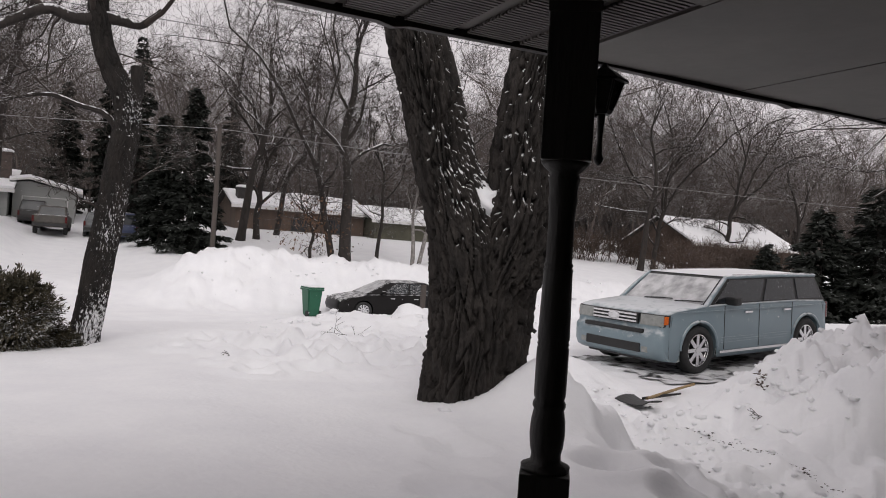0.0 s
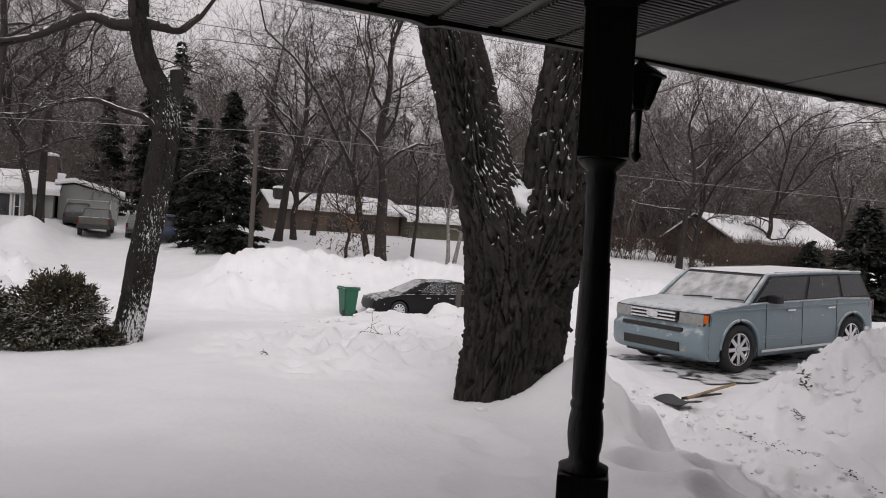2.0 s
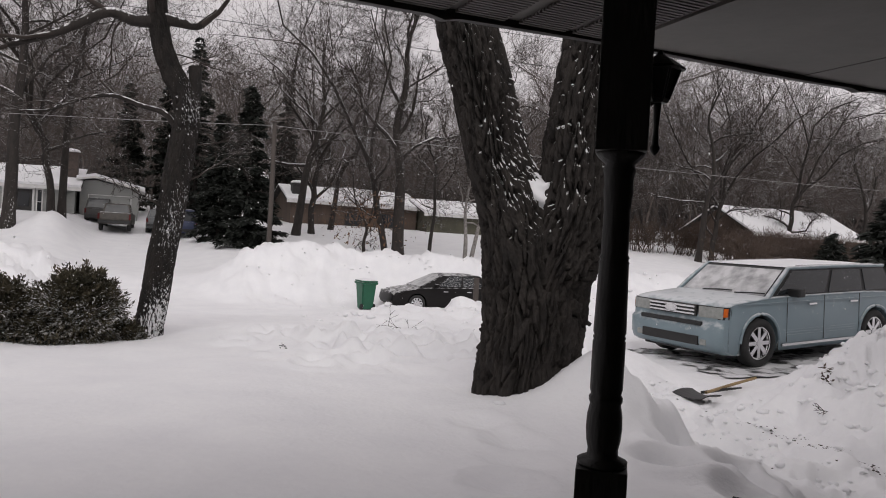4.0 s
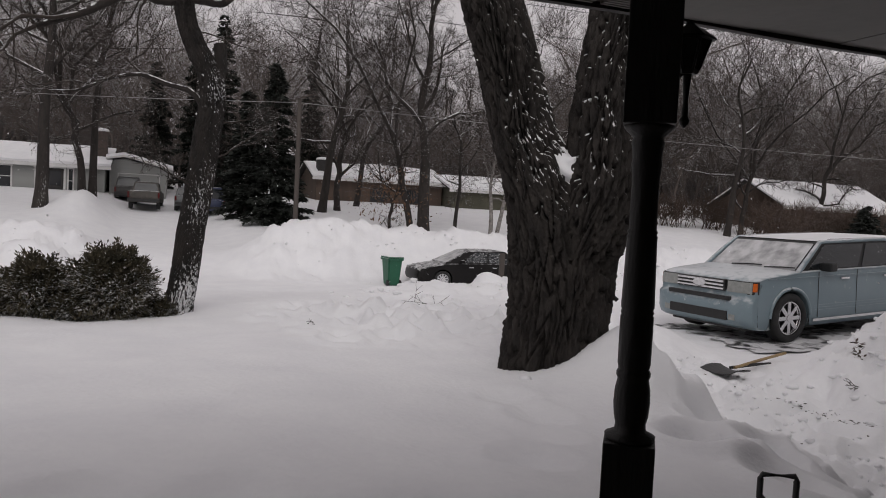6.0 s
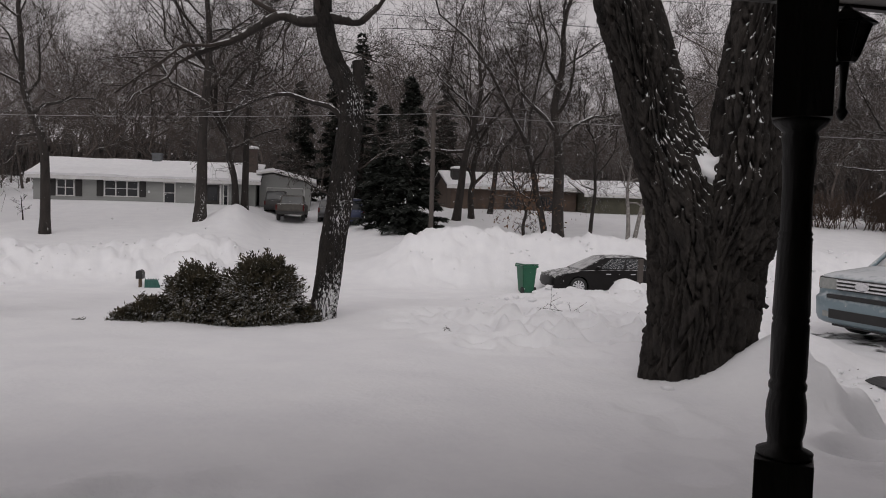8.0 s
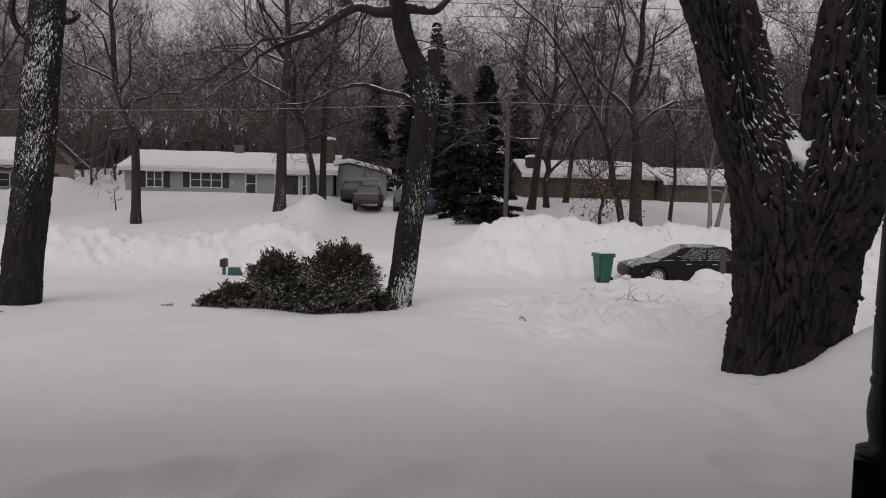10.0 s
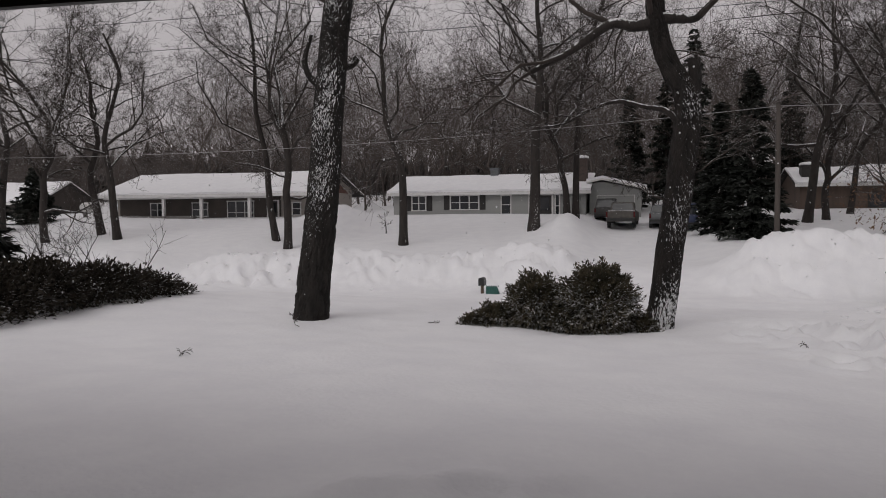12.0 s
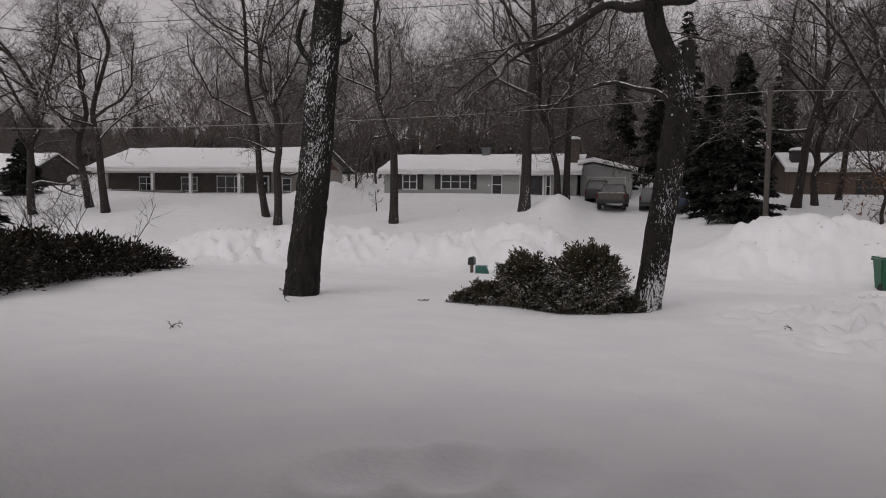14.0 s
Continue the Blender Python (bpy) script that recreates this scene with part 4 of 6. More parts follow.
def build_beech():
    """Small tree that has kept its brown leaves."""
    x, y = at_azimuth(15.9, 37.5)
    t = leafless_tree("beech_tree", x, y, 5.5, 0.10, 333, "small tree holding dry brown leaves in winter", counts=(0, 7, 5, 3))
    dry = material("dry_brown_leaves", (0.16, 0.085, 0.045), (0.09, 0.05, 0.03), scale=5, rough=0.8)
    rng = random.Random(335)

    def place(g):
        return np.array([g.gauss(0, 1.1), g.gauss(0, 0.9), 2.4 + g.gauss(0, 0.75)]), np.array([g.gauss(0, 1), g.gauss(0, 1), g.gauss(-0.3, 0.6)])
    v, f = needles(rng, 700, place, 0.16)
    raw("foliage", v, f, dry, t, smooth_faces=False)


build_beech()


def build_far_woods():
    """Joined belts of bare trees behind the houses, from a few kinds of tree."""
    kinds = []
    for s in range(7):
        rng = random.Random(700 + s)
        out = {}
        tall = 1.0
        spine = [(0, 0, 0)] + [(rng.gauss(0, 0.03) * i, rng.gauss(0, 0.03) * i, i / 6) for i in range(1, 7)]
        grow(rng, (0, 0, 0), (0, 0, 1), tall, 0.010, 0, 3, out, (15, 7, 5), pts=curve_points(spine, 7), clear=0.20, spread=(26, 68), wob=0.28, thin=0.0005)
        g = [(p, np.maximum(r, 0.0007), 4 if lv == 0 else 3) for (p, r, _), (lv, k) in zip(limb_groups(out), sorted(out))]
        kinds.append(tubes(g))
    rng = random.Random(77)
    for belt, (y0, y1, n, lo, hi) in enumerate(((61, 74, 90, 8, 14), (76, 100, 120, 11, 17), (102, 135, 130, 14, 19))):
        vs, fs, off = [], [], 0
        for i in range(n):
            y = rng.uniform(y0, y1)
            az = -56 + 118 * (i + rng.random()) / n
            x = y * math.tan(radians(az)) if abs(az) < 58 else y * 1.6 * math.copysign(1, az)
            d = math.hypot(x, y)
            if d > 150:
                x, y = x * 150 / d, y * 150 / d
            v, f = kinds[rng.randrange(7)]
            tall = rng.uniform(lo, hi) * (0.62 if az < -35 else 0.85 if 8 < az < 26 else 1.0)
            a = rng.uniform(0, 6.28)
            m = np.array([[math.cos(a), -math.sin(a), 0], [math.sin(a), math.cos(a), 0], [0, 0, 1]]) * tall
            vs.append(v @ m.T + np.array([x, y, float(height(x, y)) - 0.3]))
            fs.append(f + off)
            off += len(v)
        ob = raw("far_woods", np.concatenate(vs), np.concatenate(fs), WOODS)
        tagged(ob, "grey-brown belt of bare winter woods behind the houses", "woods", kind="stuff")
    # closer woods beyond the drive
    vs, fs, off = [], [], 0
    for i in range(40):
        y = rng.uniform(54, 66)
        az = 27 + 35 * (i + rng.random()) / 40
        if y / math.cos(radians(az)) > 105:
            y = 50
        x = y * math.tan(radians(az))
        if 44 < x < 59 and 45 < y < 56:
            y = 57
        v, f = kinds[rng.randrange(7)]
        tall = rng.uniform(12, 17)
        a = rng.uniform(0, 6.28)
        m = np.array([[math.cos(a), -math.sin(a), 0], [math.sin(a), math.cos(a), 0], [0, 0, 1]]) * tall
        vs.append(v @ m.T + np.array([x, y, float(height(x, y)) - 0.3]))
        fs.append(f + off)
        off += len(v)
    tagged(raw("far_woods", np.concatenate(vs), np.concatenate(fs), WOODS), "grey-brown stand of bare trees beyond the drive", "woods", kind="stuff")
    # undergrowth between the trunks
    vs, fs, off = [], [], 0
    for i in range(150):
        y = rng.uniform(58, 84)
        az = -52 + 112 * (i + rng.random()) / 150
        if -31 < az < -3 and y < 64 or -42 < az < -22 and y < 62 or 8 < az < 26 and y < 68 or 40 < az < 52 and y < 60:
            y += 10
        x = y * math.tan(radians(az))
        v, f = kinds[rng.randrange(7)]
        tall = rng.uniform(3.5, 7)
        a = rng.uniform(0, 6.28)
        m = np.array([[math.cos(a), -math.sin(a), 0], [math.sin(a), math.cos(a), 0], [0, 0, 0.8]]) * tall
        vs.append(v @ m.T + np.array([x, y, float(height(x, y)) - 0.8]))
        fs.append(f + off)
        off += len(v)
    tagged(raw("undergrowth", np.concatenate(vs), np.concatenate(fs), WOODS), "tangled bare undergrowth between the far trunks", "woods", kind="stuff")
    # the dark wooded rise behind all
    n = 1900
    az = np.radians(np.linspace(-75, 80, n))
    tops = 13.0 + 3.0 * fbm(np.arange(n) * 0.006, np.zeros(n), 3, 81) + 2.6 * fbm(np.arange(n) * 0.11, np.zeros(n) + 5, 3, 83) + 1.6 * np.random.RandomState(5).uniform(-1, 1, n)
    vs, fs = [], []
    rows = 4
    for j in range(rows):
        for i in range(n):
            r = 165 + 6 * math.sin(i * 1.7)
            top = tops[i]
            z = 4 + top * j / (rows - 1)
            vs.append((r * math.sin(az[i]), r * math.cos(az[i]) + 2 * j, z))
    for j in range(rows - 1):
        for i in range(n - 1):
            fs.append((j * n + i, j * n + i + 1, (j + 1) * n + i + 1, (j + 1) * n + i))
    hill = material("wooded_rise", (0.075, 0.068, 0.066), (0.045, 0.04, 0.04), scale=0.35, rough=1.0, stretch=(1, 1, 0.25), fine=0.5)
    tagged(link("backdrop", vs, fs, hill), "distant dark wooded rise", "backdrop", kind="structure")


build_far_woods()

# ---- houses across the street ----
PALE = material("pale_green_siding", (0.33, 0.335, 0.32), (0.28, 0.285, 0.275), scale=0.6, rough=0.75, bump=0.9, bump_scale=5, stretch=(0.05, 0.05, 1.4))
WHITE = material("white_trim", (0.72, 0.71, 0.70), (0.62, 0.61, 0.60), scale=3, rough=0.6)
DARKWOOD = material("dark_shutter", (0.035, 0.032, 0.030), (0.022, 0.02, 0.02), scale=8, rough=0.7)
BRICK = material("dark_brick", (0.10, 0.075, 0.065), (0.055, 0.045, 0.04), scale=5, rough=0.9, bump=0.5)
BROWNWALL = material("brown_board_wall", (0.12, 0.085, 0.065), (0.075, 0.055, 0.045), scale=1.2, rough=0.85, bump=0.5, bump_scale=6, stretch=(1, 1, 0.1))
OLIVE = material("olive_block_wall", (0.11, 0.105, 0.075), (0.07, 0.068, 0.05), scale=1.0, rough=0.9, bump=0.5)
PANE = glassy("dark_window_glass", (0.018, 0.020, 0.023), 0.08)
SHINGLE = material("dark_shingles", (0.05, 0.047, 0.045), (0.03, 0.028, 0.027), scale=2.5, rough=0.95, bump=0.5)


def gable_house(name, x0, x1, y0, y1, base, eave, ridge, wall, label, over=0.45, snow=0.15, seed=1, ends=0.4):
    """Ridge along x. Returns the house; its local frame is the world's."""
    h = thing(name, pose(0, 0, 0), label, "house", "houses across the street")
    ym = (y0 + y1) / 2
    bm = bmesh.new()
    a = [bm.verts.new(p) for p in ((x0, y0, base), (x0, y1, base), (x0, y1, eave), (x0, ym, ridge - 0.12), (x0, y0, eave))]
    b = [bm.verts.new((x1, v.co.y, v.co.z)) for v in a]
    bm.faces.new(a)
    bm.faces.new(b[::-1])
    for i in range(5):
        bm.faces.new((a[i], b[i], b[(i + 1) % 5], a[(i + 1) % 5]))
    part("wall", bm, wall, h)
    slope = (ridge - eave) / (ym - y0)
    ye, ze = y0 - over, eave - slope * over
    yb = y1 + over

    def slab(nm, lo, hi, mat, rough, parent, xo):
        n, m = 60, 9
        rng = np.random.RandomState(seed)
        xs = np.linspace(x0 - xo, x1 + xo, n)
        prof = [(ye, ze), *[(ye + (ym - ye) * k / m, ze + (ridge - ze) * k / m) for k in range(1, m + 1)], (yb, ze)]
        v, f = [], []
        for i, x in enumerate(xs):
            for j, (y, z) in enumerate(prof):
                wob = rough * float(fbm(np.array(x * 0.5), np.array(y * 0.9), 3, seed))
                v.append((x, y - (0.06 if hi > 0.1 and j == 0 else 0) + (0.04 * float(vnoise(np.array(x * 1.3), np.array(0.0), seed)) if j == 0 and rough else 0), z + hi + wob))
            for j, (y, z) in enumerate(prof):
                v.append((x, y, z + lo))
        k = len(prof)
        for i in range(n - 1):
            p, q = i * 2 * k, (i + 1) * 2 * k
            for j in range(k - 1):
                f.append((p + j, q + j, q + j + 1, p + j + 1))
                f.append((p + k + j, p + k + j + 1, q + k + j + 1, q + k + j))
            f.append((p, p + k, q + k, q))
            f.append((p + k - 1, q + k - 1, q + 2 * k - 1, p + 2 * k - 1))
        for p in (0, (n - 1) * 2 * k):
            for j in range(k - 1):
                f.append((p + j, p + j + 1, p + k + j + 1, p + k + j))
        return link(nm, v, f, mat, parent)
    roof = slab("roof", 0.0, 0.10, SHINGLE, 0.0, h, ends)
    slab("roof_snow", 0.104, 0.104 + snow, SNOW_CAP, 0.05, roof, ends - 0.03)["label"] = "thick white snow on the roof"
    boxpart("fascia", x0 - ends, x1 + ends, ye - 0.03, ye - 0.003, ze - 0.12, ze + 0.10, WHITE, h)
    return h


def window(h, x0, x1, y, z0, z1, mullions=1, shutters=False, name="window"):
    w = boxpart(name, x0 - 0.07, x1 + 0.07, y - 0.05, y + 0.02, z0 - 0.07, z0 - 0.003, WHITE, h)
    boxpart("frame", x0 - 0.07, x1 + 0.07, y - 0.05, y + 0.02, z1 + 0.003, z1 + 0.08, WHITE, w)
    n = mullions + 1
    for i in range(n + 1):
        a = x0 + (x1 - x0) * i / n
        boxpart("frame", a - 0.035, a + 0.035, y - 0.05, y + 0.02, z0, z1, WHITE, w)
    for i in range(n):
        a, b = x0 + (x1 - x0) * i / n + 0.036, x0 + (x1 - x0) * (i + 1) / n - 0.036
        boxpart("pane", a, b, y - 0.025, y - 0.01, z0, z1, PANE, w)
        boxpart("rail", a, b, y - 0.045, y - 0.03, (z0 + z1) / 2 - 0.02, (z0 + z1) / 2 + 0.02, WHITE, w)
    if shutters:
        for a in (x0 - 0.50, x1 + 0.09):
            s = boxpart("shutter", a, a + 0.41, y - 0.04, y + 0.01, z0 - 0.06, z1 + 0.06, DARKWOOD, h)
            for k in range(7):
                zz = z0 + (z1 - z0) * (k + 0.5) / 7
                boxpart("slat", a + 0.05, a + 0.36, y - 0.052, y - 0.042, zz - 0.05, zz + 0.03, DARKWOOD, s)


def door(h, x0, x1, y, z0, z1, mat, sidelights=False):
    d = boxpart("door", x0, x1, y - 0.05, y - 0.01, z0, z1, mat, h)
    boxpart("jamb", x0 - 0.12, x0 - 0.003, y - 0.07, y + 0.01, z0, z1 + 0.1, WHITE, d)
    boxpart("jamb", x1 + 0.003, x1 + 0.12, y - 0.07, y + 0.01, z0, z1 + 0.1, WHITE, d)
    boxpart("lintel", x0, x1, y - 0.07, y + 0.01, z1 + 0.003, z1 + 0.1, WHITE, d)
    boxpart("pane", x0 + 0.15, x1 - 0.15, y - 0.062, y - 0.052, z0 + 0.9, z1 - 0.15, PANE, d)
    bm = bmesh.new()
    bmesh.ops.create_uvsphere(bm, u_segments=10, v_segments=6, radius=0.035, matrix=Matrix.Translation((x1 - 0.1, y - 0.08, z0 + 0.95)))
    part("handle", bm, DARKWOOD, d)


def chimney(h, x, y, z0, z1, w, mat, cap=True):
    c = boxpart("chimney", x - w / 2, x + w / 2, y - w / 2, y + w / 2, z0, z1, mat, h)
    boxpart("collar", x - w / 2 - 0.06, x + w / 2 + 0.06, y - w / 2 - 0.06, y + w / 2 + 0.06, z1 + 0.003, z1 + 0.12, mat, c)
    if cap:
        bm = bmesh.new()
        bmesh.ops.create_uvsphere(bm, u_segments=16, v_segments=10, radius=1)
        bmesh.ops.scale(bm, vec=(w * 0.62, w * 0.62, 0.18), verts=bm.verts[:])
        bmesh.ops.translate(bm, vec=(x, y, z1 + 0.20), verts=bm.verts[:])
        part("snow_cap", bm, SNOW_CAP, c, "rounded snow cap", True)


def build_houses():
    # pale single-storey house with shutters
    h = gable_house("ranch_house", -18.4, -4.3, 52, 60, 0.6, 3.55, 4.72, PALE, "pale sided single-storey house with dark shutters and snowy roof", seed=3)
    window(h, -16.95, -15.9, 52, 2.25, 3.25, 1, True)
    window(h, -14.0, -11.9, 52, 2.30, 3.25, 2, True)
    window(h, -10.25, -9.55, 52, 1.95, 3.22, 0)
    door(h, -7.55, -6.65, 52, 1.25, 3.22, DARKWOOD)
    window(h, -8.25, -7.82, 52, 1.75, 3.22, 0, name="sidelight")
    window(h, -6.40, -6.1, 52, 1.75, 3.22, 0, name="sidelight")
    for x in (-5.75, -4.9):
        boxpart("porch_post", x - 0.07, x + 0.07, 51.6, 51.74, 0.9, 3.42, DARKWOOD, h)
    chimney(h, -11.5, 56, 4.2, 5.35, 0.62, material("blue_grey_flue", (0.14, 0.15, 0.16), (0.10, 0.105, 0.11), scale=5, rough=0.8), False)
    chimney(h, -4.75, 54.0, 3.4, 5.75, 0.85, BRICK, True)
    # its garage, gable to the street
    g = thing("garage", pose(0, 0, 0), "pale sided garage with a low snowy gable roof", "garage")
    for nm, verts, mat in (("wall", ((-4.1, 0.9), (-0.6, 0.9), (-0.6, 3.55), (-3.2, 4.15), (-4.1, 4.0)), PALE),):
        bm = bmesh.new()
        a = [bm.verts.new((x, 53.0, z)) for x, z in verts]
        b = [bm.verts.new((x, 60.0, z)) for x, z in verts]
        bm.faces.new(a)
        bm.faces.new(b[::-1])
        for i in range(len(a)):
            bm.faces.new((a[i], b[i], b[(i + 1) % len(a)], a[(i + 1) % len(a)]))
        part(nm, bm, mat, g)
    bm = bmesh.new()
    top = [(-4.3, 4.05), (-3.2, 4.26), (-0.2, 3.56)]
    for k, th in ((0, 0.12),):
        a = [bm.verts.new((x, 52.6, z)) for x, z in top] + [bm.verts.new((x, 52.6, z + th)) for x, z in top[::-1]]
        b = [bm.verts.new((v.co.x, 60.3, v.co.z)) for v in a]
        bm.faces.new(a)
        bm.faces.new(b[::-1])
        for i in range(6):
            bm.faces.new((a[i], b[i], b[(i + 1) % 6], a[(i + 1) % 6]))
    roof = part("roof", bm, WHITE, g)
    bm = bmesh.new()
    a = [bm.verts.new((x, 52.66, z + 0.124)) for x, z in top] + [bm.verts.new((x, 52.66, z + 0.30)) for x, z in top[::-1]]
    b = [bm.verts.new((v.co.x, 60.2, v.co.z)) for v in a]
    bm.faces.new(a)
    bm.faces.new(b[::-1])
    for i in range(6):
        bm.faces.new((a[i], b[i], b[(i + 1) % 6], a[(i + 1) % 6]))
    part("roof_snow", bm, SNOW_CAP, roof)
    d = boxpart("garage_door", -3.6, -1.0, 52.94, 52.99, 1.0, 3.2, WHITE, g)
    for k in range(4):
        boxpart("panel", -3.55, -1.05, 52.90, 52.93, 1.04 + 0.54 * k, 1.54 + 0.54 * k, PALE, d)

    # long house with a deep front porch
    stone = material("grey_stone_base", (0.20, 0.19, 0.18), (0.12, 0.115, 0.11), scale=4, rough=0.9, bump=0.6)
    h = gable_house("porch_house", -42.6, -24.6, 51.8, 58.8, 0.9, 4.15, 5.32, material("tan_siding", (0.34, 0.31, 0.28), (0.27, 0.25, 0.23), scale=0.8, rough=0.8, bump=0.6, bump_scale=6, stretch=(0.1, 0.1, 1.2)),
                    "long low house with a white-posted front porch and snowy roof", over=1.9, snow=0.16, seed=9)
    for x in (-41.6, -37.0, -33.6, -29.4):
        boxpart("porch_column", x - 0.11, x + 0.11, 50.1, 50.32, 1.3, 3.27, WHITE, h)
    boxpart("porch_beam", -42.6, -27.6, 50.08, 50.34, 3.28, 3.43, WHITE, h)
    boxpart("planter", -40.8, -34.2, 50.0, 50.35, 1.2, 1.95, stone, h)
    # brown panel over the siding, coloured dark for the shade beneath the porch roof
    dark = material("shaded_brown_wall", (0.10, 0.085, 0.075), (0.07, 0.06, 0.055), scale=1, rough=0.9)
    boxpart("shaded_wall_panel", -42.3, -27.6, 51.70, 51.79, 1.0, 3.8, dark, h)
    window(h, -39.3, -38.0, 51.68, 1.95, 2.95, 1)
    window(h, -35.4, -34.0, 51.68, 1.95, 2.95, 1)
    window(h, -32.2, -29.9, 51.68, 1.35, 3.05, 2, name="patio_door")
    door(h, -28.6, -27.8, 51.68, 1.25, 3.05, DARKWOOD)
    window(h, -26.6, -25.9, 51.78, 2.0, 2.9, 0)
    bm = bmesh.new()
    vs = [bm.verts.new(p) for p in ((-24.56, 52.6, 3.75), (-24.56, 58.0, 3.75), (-24.56, 55.3, 4.85))]
    bm.faces.new(vs)
    part("gable_board", bm, material("red_brown_gable", (0.16, 0.075, 0.055), (0.10, 0.05, 0.04), scale=2, rough=0.8, stretch=(1, 4, 1)), h)
    boxpart("window", -24.58, -24.53, 55.0, 56.0, 2.1, 3.0, PANE, h)
    # brown house half hidden by trees
    h = gable_house("brown_house", 10.2, 20.5, 57, 65, 1.2, 3.95, 5.1, BROWNWALL, "brown house with snowy roof half hidden behind trees", seed=13)
    for x in (14.5, 17.2):
        w = boxpart("window", x, x + 1.4, 56.95, 57.02, 2.2, 3.3, DARKWOOD, h)
        boxpart("pane", x + 0.1, x + 0.66, 56.93, 56.945, 2.3, 3.2, PANE, w)
        boxpart("pane", x + 0.74, x + 1.3, 56.93, 56.945, 2.3, 3.2, PANE, w)
    chimney(h, 10.9, 58.2, 3.6, 5.15, 0.95, DARKWOOD, True)
    h = gable_house("olive_garage", 20.7, 27.6, 55.0, 62, 1.2, 3.55, 4.55, OLIVE, "dull olive outbuilding with a snow-covered roof", seed=17, over=0.4)
    # house beyond the drive
    h = gable_house("hip_roofed_house", 45.5, 57.5, 46, 54, 1.0, 3.6, 5.6, BROWNWALL, "low house with a white snowy roof behind evergreens", seed=19)
    window(h, 50, 51.2, 46, 2.2, 3.2, 1)
    # dark cottage at the far end
    h = gable_house("dark_cottage", -66, -56.5, 58, 65, 1.0, 3.5, 5.3, material("dark_cottage_wall", (0.075, 0.06, 0.055), (0.05, 0.045, 0.04), scale=1, rough=0.9), "small dark cottage with a snowy roof", seed=23)
    window(h, -62, -60.8, 58, 2.0, 3.0, 1)
    # lp tank beside the porch house
    v, f = lathe([(0.02, -0.9), (0.3, -0.82), (0.42, -0.6), (0.42, 0.6), (0.3, 0.82), (0.02, 0.9)], 18)
    x, y = at_azimuth(-41.2, 50.5)
    t = thing("gas_tank", pose(x, y, 2.7), "white cylindrical gas tank on legs", "tank")
    k = link("shell", v, f, WHITE, t, smooth_faces=True)
    k.matrix_local = pose(0, 0, 0, 0, 90, 0)
    for s in (-0.5, 0.5):
        boxpart("leg", s - 0.06, s + 0.06, -0.2, 0.2, -1.3, -0.38, CONCRETE, t)


build_houses()


def build_brush():
    rust = material("rusty_winter_brush", (0.095, 0.062, 0.045), (0.05, 0.036, 0.028), scale=3, rough=0.9, snow=0.6, snow_at=0.95)
    for i, (az, yy, w) in enumerate(((44.2, 38, 2.6), (46.3, 39, 2.8), (48.3, 38.5, 2.4), (50.3, 40, 2.6), (40.0, 46, 2.6), (37.0, 47, 2.8), (43.0, 48, 2.6), (44.0, 43, 3.0), (46.0, 42, 3.0), (48.0, 43, 3.0), (50.0, 43, 3.0), (34.0, 50, 3.0), (31, 52, 3.0))):
        x, y = at_azimuth(az, yy)
        t = thing("brush_shrub", pose(x, y, float(height(x, y)) - 0.1), "rusty brown winter brush shrub without leaves", "shrub", "brush along the drive")
        rng = random.Random(850 + i)
        out = {}
        for _ in range(46):
            grow(rng, (rng.gauss(0, w * 0.28), rng.gauss(0, 0.6), 0), (rng.gauss(0, 0.35), rng.gauss(0, 0.3), 1), rng.uniform(1.3, 2.6), 0.026, 2, 4, out, (0, 0, 7, 4), wob=0.2, thin=0.016)
        v, f = tubes(limb_groups(out))
        raw("thicket", v, f, rust, t)


build_brush()


# ---- vehicles ----
RUBBER = material("black_tyre_rubber", (0.018, 0.018, 0.018), (0.03, 0.03, 0.03), scale=14, rough=0.85, bump=0.2)
CHROME = material("chrome_trim", (0.75, 0.75, 0.76), (0.62, 0.62, 0.63), scale=8, rough=0.18, metal=1.0)
BLACKTRIM = material("black_plastic_trim", (0.012, 0.012, 0.012), (0.02, 0.02, 0.02), scale=10, rough=0.5)
CARGLASS = material("dark_car_glass", (0.02, 0.023, 0.026), (0.012, 0.014, 0.016), scale=4, rough=0.10, snow=0.6, snow_from=(0, -0.2, 1), snow_at=0.76, snow_scale=34, snow_soft=0.14)
SNOWGLASS = material("snow_dusted_glass", (0.03, 0.033, 0.036), (0.02, 0.022, 0.024), scale=4, rough=0.25, snow=0.72, snow_from=(0, 0, 1), snow_at=0.55, snow_scale=4, snow_soft=0.40)
LAMPGLASS = material("headlamp_lens", (0.34, 0.35, 0.33), (0.24, 0.25, 0.24), scale=14, rough=0.12)
AMBER = material("amber_lens", (0.70, 0.16, 0.03), (0.60, 0.12, 0.02), scale=14, rough=0.15)
REDLENS = material("red_lens", (0.10, 0.012, 0.012), (0.08, 0.01, 0.01), scale=14, rough=0.15)


